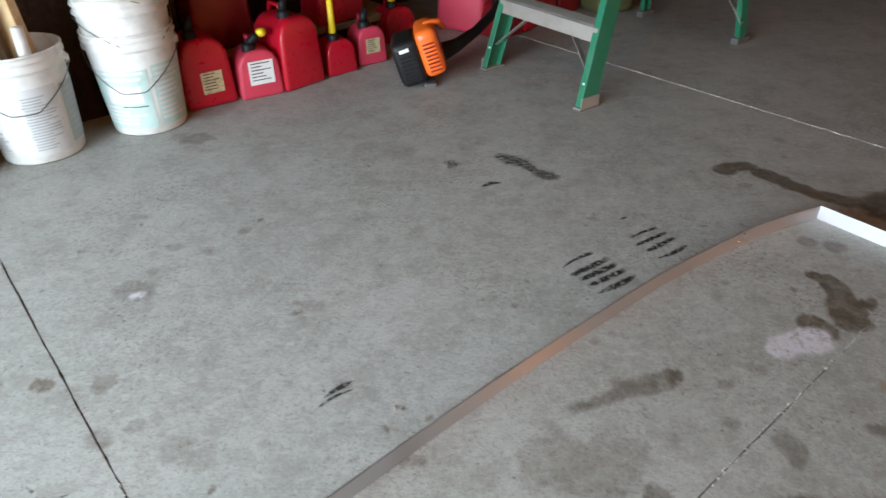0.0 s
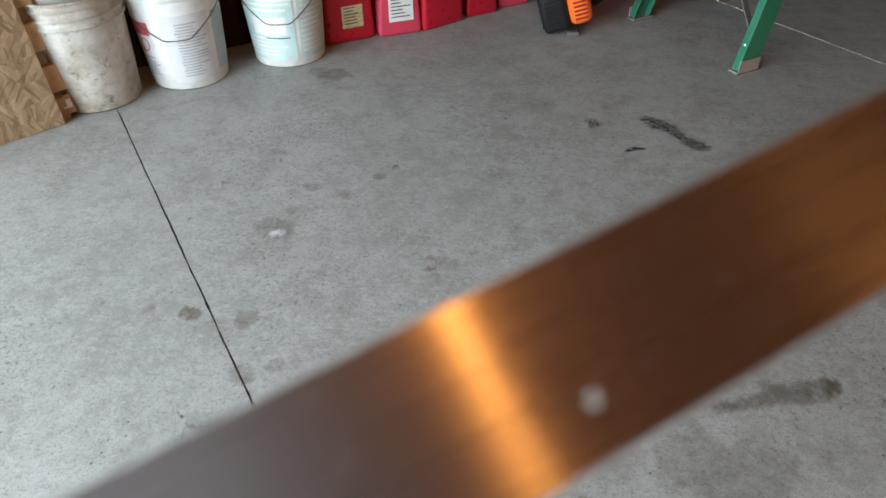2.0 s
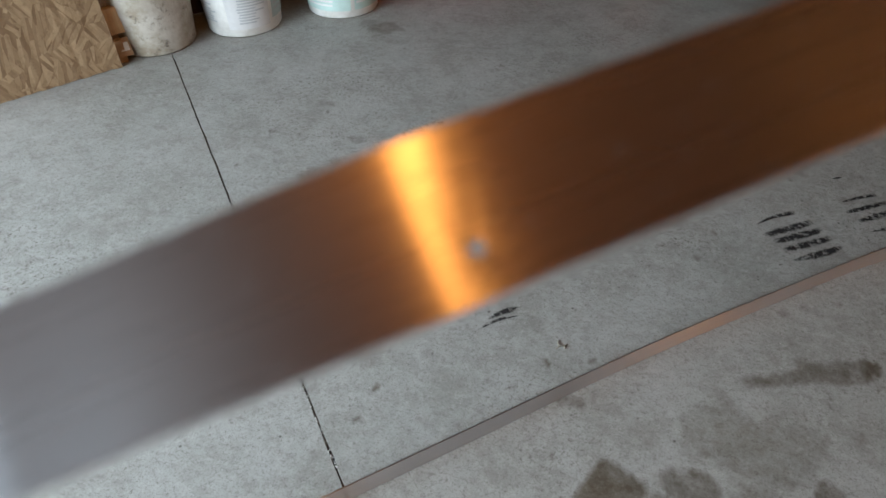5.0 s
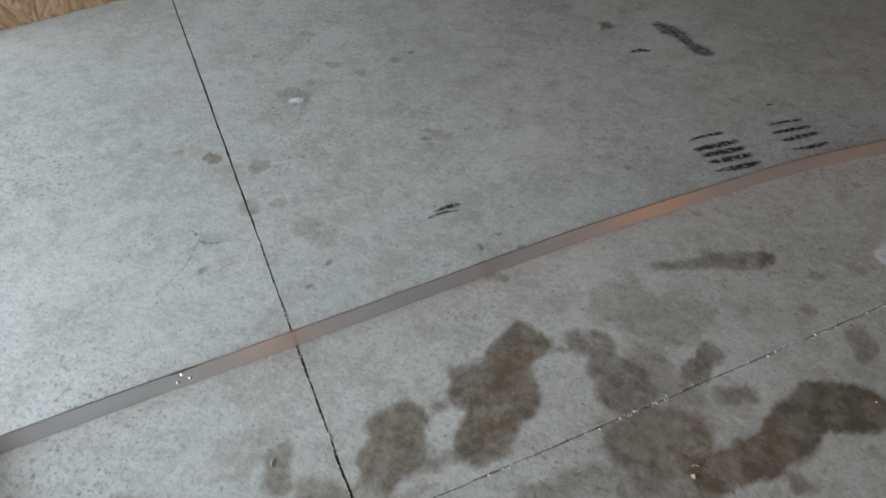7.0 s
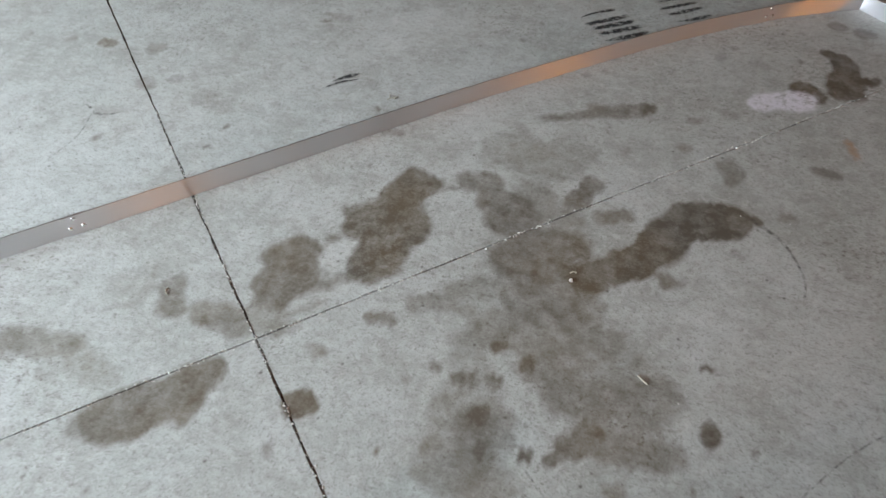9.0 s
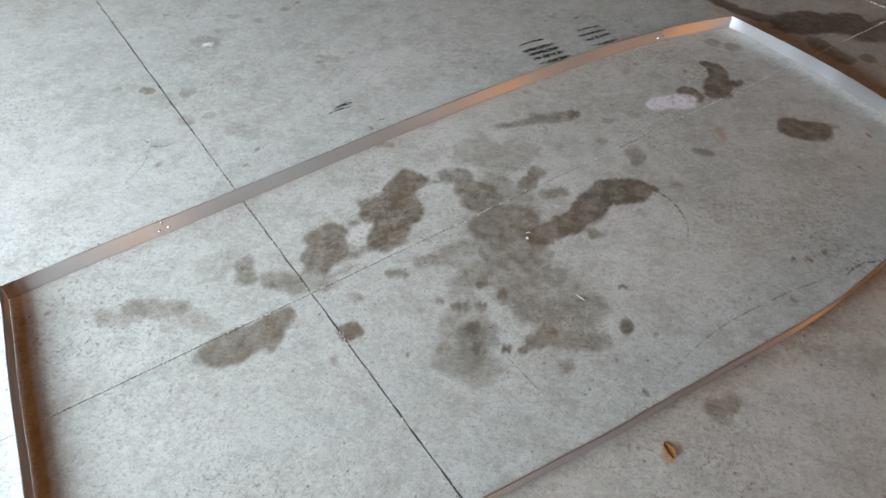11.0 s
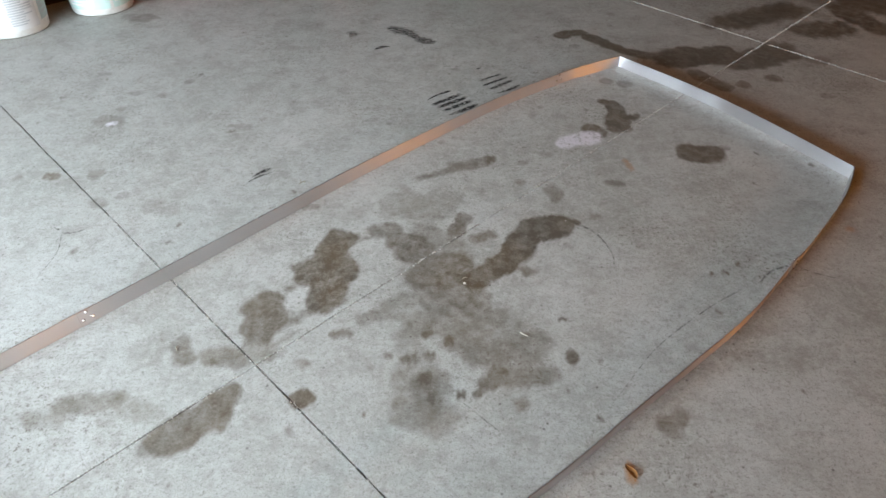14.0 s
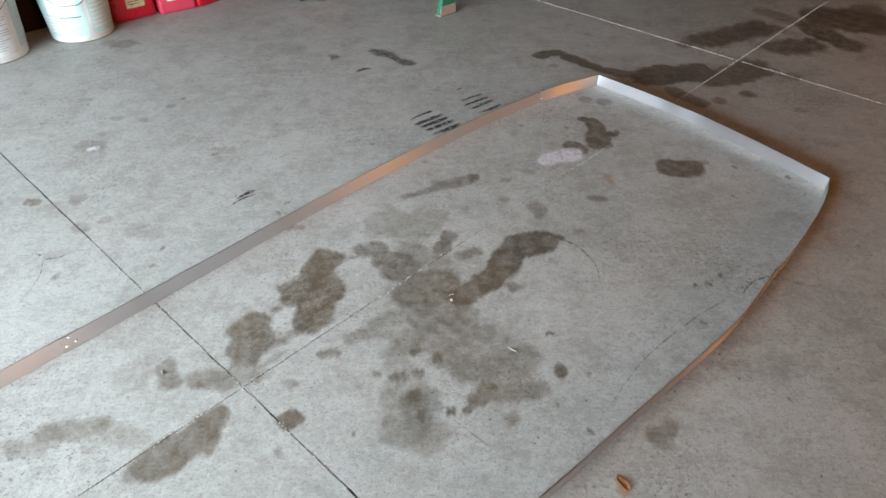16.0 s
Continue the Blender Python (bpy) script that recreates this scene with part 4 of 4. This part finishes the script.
wrap(body2, 40, 82, 0.045, 0.25, LABEL_TEAL_GREY, "label", "grey-green label panel")
text_bars(body2, 44, 80, 0.06, 0.24, 9, 8, LABEL_GREY)
wrap(body2, -84, -48, 0.195, 0.24, LABEL_RED, "label", "red label panel")
text_bars(body2, -80, -46, 0.05, 0.12, 8, 9, LABEL_GREY)
bm = bmesh.new()
tube(bm, [(0.1445 * math.cos(radians(-62 + 8 * math.cos(q))), 0.1445 * math.sin(radians(-62 + 8 * math.cos(q))), 0.162 + 0.021 * math.sin(q)) for q in [i * math.pi / 8 for i in range(17)]], 0.0016, 4)
part("warning_ring", bm, LABEL_RED, body2, "round red warning sign")
stick(m2, (-0.05, 0.03, 0.03), 8, -38, 0.62, 0.085, 0.035, OLD_WOOD, "wood_scrap", "weathered brown board end standing in a bucket")
stick(m2, (-0.03, -0.04, 0.03), 12, 80, 0.56, 0.06, 0.02, OLD_WOOD, "wood_scrap", "thin brown lath standing in a bucket")
stick(m2, (0.03, -0.02, 0.03), 3, -20, 0.60, 0.075, 0.02, GREY_WOOD, "wood_scrap", "grey painted board end standing in a bucket")
stick(m2, (0.02, 0.06, 0.03), 5, 30, 0.58, 0.09, 0.03, PINE, "wood_scrap", "pale pine board end standing in a bucket")
bm = bmesh.new()
tube(bm, [(0.085, 0.02, 0.03), (0.092, 0.03, 0.25), (0.10, 0.035, 0.44)], [0.02, 0.022, 0.018], 12)
peg = tagged(new("white_pipe", mesh_of(bm, BUCKET, True)), "short white plastic pipe standing in a bucket", "pipe")
peg.matrix_basis = m2
m3 = pose(*B3, 0, 0, 0, -50)
b3, body3 = bucket(m3, "stack of white buckets with a teal printed label", BUCKET, 2, 2, 0.14, 1.15)
wrap(body3, -88, -2, 0.03, 0.245, LABEL_TEAL, "label", "pale teal printed label")
wrap(body3, -66, -14, 0.125, 0.19, LABEL_WHITE, "label", "white label field", 0.0018)
wrap(body3, 4, 58, 0.03, 0.255, LABEL_TEAL, "label", "teal printed label")
text_bars(body3, 6, 56, 0.045, 0.245, 11, 12, LABEL_WHITE)
text_bars(body3, -84, -6, 0.04, 0.115, 5, 14, LABEL_WHITE)
text_bars(body3, -84, -6, 0.20, 0.24, 2, 15, LABEL_WHITE)
wrap(body3, -46, -10, 0.112, 0.116, INK, "print_line", off=0.0022)

# ---- fuel cans ----


def fuel_can(x, y, turn, w, d, h, mat, label, spout="black", patch=None, tilt=0.0, z=0.0, slope=0.35):
    """A moulded can: rounded tank with sloped shoulder, top handle, cap and spout."""
    ob = empty("fuel_can", pose(x, y, z, tilt, 0, turn), label, "fuel can", "fuel cans along the wall")
    bm = bmesh.new()
    box(bm, (-w / 2, -d / 2, 0), (w / 2, d / 2, h))
    top = [v for v in bm.verts if v.co.z > h / 2]
    es = [e for e in bm.edges if all(v in top for v in e.verts) and abs(e.verts[0].co.y - e.verts[1].co.y) > d / 2]
    bmesh.ops.bevel(bm, geom=es, offset=w * slope * 0.8, segments=2, affect="EDGES", profile=0.45)
    bmesh.ops.bevel(bm, geom=list(bm.edges), offset=min(w, d) * 0.11, segments=3, affect="EDGES", profile=0.6, clamp_overlap=True)
    for v in bm.verts:
        q = max(0.0, v.co.z / h - 0.45)
        v.co.x *= 1 - 0.30 * q
        v.co.y *= 1 - 0.22 * q
    part("tank", bm, mat, ob, "", True)
    bm = bmesh.new()
    tube(bm, [(0.0, d * 0.05, h - 0.01), (0.0, d * 0.10, h + 0.028), (0.0, d * 0.38, h + 0.030), (0.0, d * 0.46, h - 0.03)], 0.012, 8)
    part("handle", bm, mat, ob, "", True)
    bm = bmesh.new()
    sx = -w * 0.12
    lathe(bm, [(0.026, h - 0.014), (0.027, h + 0.010), (0.025, h + 0.022), (0.016, h + 0.026), (0.0, h + 0.026)], 18, Matrix.Translation((sx, -d * 0.18, 0)))
    cap = part("cap", bm, BLACK, ob, "black screw collar", True)
    bm = bmesh.new()
    if spout == "yellow":
        tube(bm, [(sx, -d * 0.18, h + 0.02), (sx, -d * 0.18, h + 0.08), (sx, -d * 0.16, h + 0.20)], [0.017, 0.014, 0.012], 12)
        part("spout", bm, YELLOW, cap, "long yellow pour spout", True)
    elif spout == "yellow_cap":
        tube(bm, [(sx, -d * 0.18, h + 0.02), (sx + 0.03, -d * 0.20, h + 0.042), (sx + 0.042, -d * 0.2, h + 0.05)], 0.016, 12)
        part("spout", bm, BLACK, cap, "", True)
        bm = bmesh.new()
        lathe(bm, [(0.0, -0.016), (0.016, -0.013), (0.021, 0.0), (0.018, 0.012), (0.0, 0.017)], 16, Matrix.Translation((sx + 0.058, -d * 0.22, h + 0.058)))
        part("spout_cap", bm, YELLOW, cap, "bright yellow spout cap", True)
    else:
        tube(bm, [(sx, -d * 0.18, h + 0.02), (sx, -d * 0.18, h + 0.045), (sx + 0.012, -d * 0.18, h + 0.075)], [0.019, 0.017, 0.013], 12)
        part("spout", bm, BLACK, cap, "", True)
    if patch:
        px, pz, pw, ph, pm, plabel = patch
        bm = boxed((px - pw / 2, -d / 2 - 0.0016, pz - ph / 2), (px + pw / 2, -d / 2 + 0.0004, pz + ph / 2), 0.0006)
        lab = part("label", bm, pm, ob, plabel)
        rnd = random.Random(int(px * 999 + pz * 555))
        for q in range(6):
            zz = pz + ph * (0.38 - 0.14 * q)
            bm = boxed((px - pw * 0.4, -d / 2 - 0.0022, zz), (px - pw * 0.4 + pw * rnd.uniform(0.35, 0.8), -d / 2 - 0.0018, zz + ph * 0.045))
            part("print_line", bm, INK, lab)
    return ob


def can_on(x1, y1, x2, y2, d, h, mat, label, **kw):
    """A can whose front edge stands from (x1, y1) to (x2, y2)."""
    w = math.hypot(x2 - x1, y2 - y1)
    a = math.atan2(y2 - y1, x2 - x1)
    cx, cy = (x1 + x2) / 2 - math.sin(a) * d / 2, (y1 + y2) / 2 + math.cos(a) * d / 2
    return fuel_can(cx, cy, math.degrees(a), w, d, h, mat, label, **kw)


can_on(-0.995, 2.555, -0.836, 2.682, 0.20, 0.265, RED, "red fuel can with a torn tan sticker by the buckets", patch=(0.01, 0.10, 0.085, 0.085, LABEL_TAN, "torn tan and black sticker"))
can_on(-0.820, 2.675, -0.672, 2.772, 0.15, 0.190, PINK, "faded pink-red fuel can with a white paper label", spout="yellow_cap", patch=(0.004, 0.105, 0.10, 0.095, LABEL_WHITE, "white paper label"))
can_on(-0.662, 2.770, -0.532, 2.925, 0.22, 0.285, RED, "tall red fuel can with a black spout")
can_on(-0.525, 2.955, -0.415, 3.050, 0.12, 0.150, RED, "small red fuel can with a yellow pour spout", spout="yellow")
can_on(-0.415, 3.090, -0.300, 3.178, 0.13, 0.165, PINK, "small red fuel can with a worn tan sticker", patch=(0.0, 0.085, 0.07, 0.065, LABEL_TAN, "worn tan sticker"))
can_on(-0.335, 3.420, -0.205, 3.540, 0.14, 0.160, RED, "red fuel can with a tall yellow spout at the back", spout="yellow")
can_on(-0.120, 3.700, 0.125, 3.560, 0.26, 0.33, PINK, "large faded pink-red fuel can at the wall")
can_on(0.190, 3.480, 0.330, 3.600, 0.22, 0.16, RED_DARK, "low red fuel can behind the ladder")
can_on(0.345, 3.610, 0.520, 3.900, 0.24, 0.28, RED, "red fuel can behind the ladder")
can_on(0.530, 3.925, 0.660, 4.060, 0.20, 0.26, RED_DARK, "dark red fuel can behind the ladder")

# a low timber shelf behind carries the second row
shelf = empty("low_shelf", pose(*W(1.25, 2.62, 0).xy, 0, 0, 0, 44), "low dark timber shelf holding fuel cans", "shelf")
part("board", boxed((-0.32, -0.14, 0.10), (0.75, 0.16, 0.13), 0.003), OLD_WOOD, shelf)
for x in (-0.26, 0.2, 0.66):
    part("bearer", boxed((x - 0.04, -0.13, 0.0), (x + 0.04, 0.15, 0.10), 0.003), OLD_WOOD, shelf)
for x, y, w, h, mt, lb in ((-1.000, 2.990, 0.27, 0.30, RED_DARK, "large dark red fuel can on the low shelf"), (-0.585, 3.395, 0.25, 0.27, RED, "red fuel can with a pale sticker on the low shelf")):
    fuel_can(x, y, 44, w, 0.18, h, mt, lb, z=0.13, patch=(-0.07, 0.19, 0.06, 0.05, LABEL_TAN, "small pale sticker") if mt is RED else None)
can_olive = new("canvas_bag", mesh_of(boxed((-0.12, -0.1, 0), (0.12, 0.1, 0.24), 0.05, None, 4), OLIVE, True))
can_olive.matrix_basis = pose(0.80, 4.05, 0, 0, 0, 30)
tagged(can_olive, "olive green canvas bag on the floor", "bag")

# ---- blower engine lying by the cans ----
eng = empty("leaf_blower", pose(-0.105, 2.935, 0.0, 0, 0, 8), "black and orange petrol garden blower on the floor", "leaf blower")
ENG_TILT = pose(0.012, 0, 0.016, 0, -17, 0)
bm = boxed((-0.105, -0.115, 0.018), (0.005, 0.075, 0.205), 0.030, ENG_TILT, 3)
cover = part("starter_cover", bm, BLACK, eng, "black louvred plastic starter cover", True)
for q in range(7):
    z = 0.040 + 0.017 * q
    part("louvre", boxed((-0.085, -0.1185, z), (-0.015, -0.108, z + 0.007), 0.002, ENG_TILT), BLACK, cover)
    part("louvre", boxed((-0.1085, -0.085, z), (-0.100, 0.03, z + 0.007), 0.002, ENG_TILT), BLACK, cover)
part("decal", boxed((-0.075, -0.117, 0.165), (-0.035, -0.114, 0.180), 0.001, ENG_TILT), LABEL_WHITE, cover, "white maker's plate")
bm = boxed((0.000, -0.120, 0.030), (0.088, 0.085, 0.225), 0.034, ENG_TILT, 3)
shroud = part("shroud", bm, ORANGE, eng, "orange plastic engine shroud", True)
for q in range(8):
    z = 0.055 + 0.016 * q
    part("fin", boxed((0.022, -0.1235, z), (0.072, -0.112, z + 0.006), 0.002, ENG_TILT), RED_DARK, shroud)
    part("fin", boxed((0.080, -0.075, z), (0.0915, 0.04, z + 0.006), 0.002, ENG_TILT), RED_DARK, shroud)
bm = bmesh.new()
tube(bm, [(-0.02, -0.02, 0.20), (0.0, -0.02, 0.245), (0.05, 0.0, 0.25), (0.075, 0.03, 0.215)], 0.013, 10)
part("handle", bm, ORANGE, eng, "orange carrying loop", True)
part("foot", boxed((-0.01, -0.09, 0.0), (0.04, 0.03, 0.016), 0.005), GREY_RUBBER, eng, "grey metal foot")
bm = bmesh.new()
tube(bm, [(0.05, 0.06, 0.09), (0.14, 0.14, 0.10), (0.24, 0.24, 0.13), (0.33, 0.36, 0.17), (0.40, 0.47, 0.20)], [0.045, 0.030, 0.022, 0.022, 0.034], 14)
part("nozzle", bm, BLACK, eng, "black blower tube", True)

# ---- stepladder ----
ladder = empty("stepladder", pose(0.74, 3.27, 0), "green fibreglass stepladder standing open with grey steps", "ladder")
LAD = Vector((0.74, 3.27, 0))
F1, F2, R1, R2 = Vector((0.130, 3.085, 0)), Vector((0.515, 2.620, 0)), Vector((0.964, 3.934, 0)), Vector((1.344, 3.448, 0))
across = (F2 - F1).normalized()
back = Vector((-across.y, across.x, 0))
mid = (F1 + F2) / 2
TOPZ = 2.30
T1, T2 = mid + back * 0.62 - across * 0.16 + Vector((0, 0, TOPZ)), mid + back * 0.62 + across * 0.16 + Vector((0, 0, TOPZ))


def channel(a, b, w, d, t, inward, fwd):
    """A C-section rail from a to b: web w deep along fwd, flanges d wide pointing inward."""
    bm = bmesh.new()
    a, b = a - LAD, b - LAD
    z = (b - a).normalized()
    x = (fwd - z * fwd.dot(z)).normalized()
    y = (inward - z * inward.dot(z) - x * inward.dot(x)).normalized()
    m = Matrix((x, y, z)).transposed().to_4x4()
    m.translation = a
    n = (b - a).length
    box(bm, (0, 0, 0), (w, t, n), 0.001, m)
    box(bm, (0, t, 0), (t, d, n), 0.001, m)
    box(bm, (w - t, t, 0), (w, d, n), 0.001, m)
    return bm


def rail_at(a, b, z):
    return a.lerp(b, z / TOPZ)


for foot, top, inw in ((F1, T1, across), (F2, T2, -across)):
    part("front_rail", channel(foot + Vector((0, 0, 0.012)), top, 0.080, 0.030, 0.005, inw, back), GREEN, ladder, "green fibreglass channel rail")
    bm = bmesh.new()
    mm = Matrix((back, inw, Vector((0, 0, 1)))).transposed().to_4x4()
    mm.translation = foot - LAD
    box(bm, (-0.006, -0.004, 0.0), (0.100, 0.036, 0.008), 0.002, mm)
    box(bm, (0.0, -0.003, 0.008), (0.096, 0.0, 0.048), 0.001, mm)
    foot_ob = part("foot", bm, STEP_METAL, ladder, "metal foot with a rubber pad")
    part("rubber_pad", boxed((-0.008, -0.006, -0.001), (0.102, 0.038, 0.003), 0.001, mm), GREY_RUBBER, foot_ob)
for foot, inw in ((R1, across), (R2, -across)):
    top = mid + back * 0.70 - inw * 0.15 + Vector((0, 0, TOPZ - 0.05))
    part("rear_rail", channel(foot + Vector((0, 0, 0.01)), top, 0.050, 0.026, 0.004, inw, back), GREEN, ladder, "green fibreglass rear rail")
    mm = Matrix((back, inw, Vector((0, 0, 1)))).transposed().to_4x4()
    mm.translation = foot - LAD
    part("foot", boxed((-0.02, -0.006, 0.0), (0.07, 0.034, 0.03), 0.003, mm), GREY_RUBBER, ladder, "grey rubber foot")
for q in range(7):
    z = 0.29 + 0.305 * q
    a, b = rail_at(F1, T1, z), rail_at(F2, T2, z)
    a, b = a + across * 0.006 - LAD, b - across * 0.006 - LAD
    zdir = (b - a).normalized()
    bm = bmesh.new()
    mm = Matrix((zdir, back, Vector((0, 0, 1)))).transposed().to_4x4()
    mm.translation = a
    n = (b - a).length
    box(bm, (0, -0.004, 0), (n, 0.092, 0.004), 0.001, mm)
    box(bm, (0, -0.006, -0.052), (n, -0.002, 0.003), 0.001, mm)
    box(bm, (0, 0.088, -0.03), (n, 0.092, 0.002), 0.001, mm)
    for g in range(5):
        box(bm, (0.004, 0.008 + 0.017 * g, 0.004), (n - 0.004, 0.014 + 0.017 * g, 0.0065), 0, mm)
    part("step", bm, STEP_METAL, ladder, "grey ribbed aluminium step")
z1, z0 = 0.25, 0.10
for rail, top, inw in ((F1, T1, across), (F2, T2, -across)):
    low = rail_at(rail, top, z0) + back * 0.04 + inw * 0.012
    high = rail_at(rail, top, z1) + back * 0.04 + inw * 0.17
    part("brace", bar(bmesh.new(), low - LAD, high - LAD, 0.004, 0.026, back, 0.001), SILVER, ladder, "bright flat metal knee brace")
    for zz in (0.095, 0.285):
        bm = bmesh.new()
        p = rail_at(rail, top, zz) - LAD - back * 0.0005 + inw * 0.015
        lathe(bm, [(0.0075, 0), (0.006, 0.003), (0.0, 0.0042)], 10, Matrix.Translation(p) @ (-back).to_track_quat("Z", "Y").to_matrix().to_4x4())
        part("rivet", bm, SILVER, ladder, "", True)
for q, z in enumerate((0.45, 1.2)):
    a = R1.lerp(mid + back * 0.70 - across * 0.15 + Vector((0, 0, TOPZ)), z / TOPZ) - LAD
    b = R2.lerp(mid + back * 0.70 + across * 0.15 + Vector((0, 0, TOPZ)), z / TOPZ) - LAD
    part("rear_bar", bar(bmesh.new(), a, b, 0.03, 0.012, back, 0.001), STEP_METAL, ladder)
bm = bmesh.new()
bar(bm, R1 + Vector((0, 0, 0.10)) + back * -0.01 - LAD, R1.lerp(R2, 0.3) + Vector((0, 0, 0.44)) - back * 0.15 - LAD, 0.004, 0.024, back)
part("rear_brace", bm, SILVER, ladder, "bright flat metal brace")
bm = bmesh.new()
bar(bm, R2 + Vector((0, 0, 0.10)) + back * -0.01 - LAD, R2.lerp(R1, 0.3) + Vector((0, 0, 0.44)) - back * 0.15 - LAD, 0.004, 0.024, back)
part("rear_brace", bm, SILVER, ladder, "bright flat metal brace")
bm = bmesh.new()
mm = Matrix((across, back, Vector((0, 0, 1)))).transposed().to_4x4()
mm.translation = mid + back * 0.62 - LAD
box(bm, (-0.20, -0.05, TOPZ - 0.02), (0.20, 0.15, TOPZ + 0.05), 0.012, mm, 2)
part("top_cap", bm, GREEN, ladder, "green moulded top")

# ---- boards and boxes at the side ----
osb_dir = Vector((0.18, 0.265, 0)).normalized()
osb_n = Vector((osb_dir.y, -osb_dir.x, 0))
osb_m = Matrix((osb_dir, -osb_n, Vector((0, 0, 1)))).transposed().to_4x4()
osb_m.translation = Vector((-1.598, 1.802, 0))
bm = bmesh.new()
nseg = 40
prev = None
rnd = random.Random(4)
for i in range(nseg + 1):
    x = -0.7 + 0.7 * i / nseg
    z = 0.003 * rnd.random()
    row = [bm.verts.new((x, y + 0.0015 * rnd.random(), zz)) for y, zz in ((0.0, z), (0.0, 0.95), (0.017, 0.95), (0.017, z))]
    if prev:
        for q in range(4):
            bm.faces.new((prev[q], row[q], row[(q + 1) % 4], prev[(q + 1) % 4]))
    else:
        bm.faces.new(row[::-1])
    prev = row
bm.faces.new(prev)
bmesh.ops.recalc_face_normals(bm, faces=bm.faces)
osb = new("strand_board", mesh_of(bm, OSB))
osb.matrix_basis = osb_m @ pose(0, 0, 0, -4, 0, 0)
tagged(osb, "rough-cut strand board panel leaning on stacked lumber", "wood panel")
for i, (off, z, ln, lab) in enumerate(((0.055, 0.09, 0.6, "pine lumber end sticking out behind the board"), (0.045, 0.225, 0.6, "pine lumber end sticking out behind the board"), (0.05, 0.36, 0.6, "pine lumber end sticking out behind the board"))):
    bm = boxed((-ln, 0.03, 0), (off, 0.07, 0.088), 0.003)
    ob = new("lumber", mesh_of(bm, PINE))
    ob.matrix_basis = osb_m @ pose(0, 0.012, z, 0, 0, 0)
    tagged(ob, lab, "lumber", "lumber behind the board")
for i in range(3):
    z0 = (0.0, 0.178, 0.313)[i]
    ob = new("spacer_block", mesh_of(boxed((-0.55, 0.045, 0), (0.03, 0.078, (0.09, 0.047, 0.047)[i]), 0.002), OLD_WOOD))
    ob.matrix_basis = osb_m @ pose(0, 0.012, z0)
    tagged(ob, "dark wood spacer between lumber lengths", "lumber", "spacers between the lumber")
card = empty("cardboard_box", osb_m @ pose(0.0, 0.10, 0), "flattened brown cardboard carton beside the board", "cardboard")
part("flap", boxed((-0.10, -0.075, 0.0), (0.052, -0.071, 0.060), 0.0008, pose(0, 0, 0, -14, 0, 0)), CARD, card)
part("panel", boxed((-0.15, -0.070, 0.0), (0.030, -0.050, 0.075), 0.001), CARD, card)
tag_part = part("label", boxed((0.018, -0.0780, 0.018), (0.046, -0.0752, 0.045), 0.0004, pose(0, 0, 0, -14, 0, 0)), LABEL_WHITE, card, "white shipping label")

# ---- litter on the floor ----
TWIG = plain("dry_twig", (0.34, 0.31, 0.25), 0.85, 0, 0.4, 60)
for x, y, a, ln in ((-0.005, 1.078, 40, 0.020), (-0.010, 1.086, 110, 0.015), (0.004, 1.083, 80, 0.012), (0.468, 0.66, 20, 0.012), (-0.19, 0.43, 110, 0.014), (0.60, 0.47, 140, 0.02)):
    bm = bmesh.new()
    tube(bm, [(-ln / 2, 0, 0.0015), (0, 0.002, 0.003), (ln / 2, 0, 0.0015)], 0.0012, 5)
    ob = new("twig", mesh_of(bm, TWIG))
    ob.matrix_basis = pose(x, y, 0, 0, 0, a)
    tagged(ob, "tiny pale twig lying on the concrete", "litter")
bm = bmesh.new()
bmesh.ops.create_icosphere(bm, subdivisions=2, radius=0.0048)
for v in bm.verts:
    v.co *= 0.8 + 0.4 * noise.noise(v.co * 300)
    v.co.z *= 0.5
chip = new("stone_chip", mesh_of(bm, GRIT))
chip.location = (0.467, 0.640, 0.003)
tagged(chip, "small white stone chip on the stained floor", "litter")
LEAF = plain("dry_leaf", (0.24, 0.11, 0.03), 0.8, 0, 0.5, 90, (0.18, 0.07, 0.02))
bm = bmesh.new()
cols = []
for i in range(9):
    s = i / 8
    w = 0.011 * math.sin(math.pi * min(1, s * 0.95 + 0.05)) * (1 + 0.2 * math.sin(9 * s))
    cols.append([bm.verts.new(((s - 0.5) * 0.036, q * w * 0.7, 0.002 + 0.004 * abs(q) + 0.003 * math.sin(5 * s))) for q in (-1, 0, 1)])
for p, q in zip(cols, cols[1:]):
    for j in range(2):
        bm.faces.new((p[j], q[j], q[j + 1], p[j + 1]))
leaf = new("dry_leaf", mesh_of(bm, LEAF, True))
leaf.matrix_basis = pose(0.770, 0.115, 0, 0, 0, 115)
tagged(leaf, "curled orange-brown dry leaf on the concrete", "leaf")
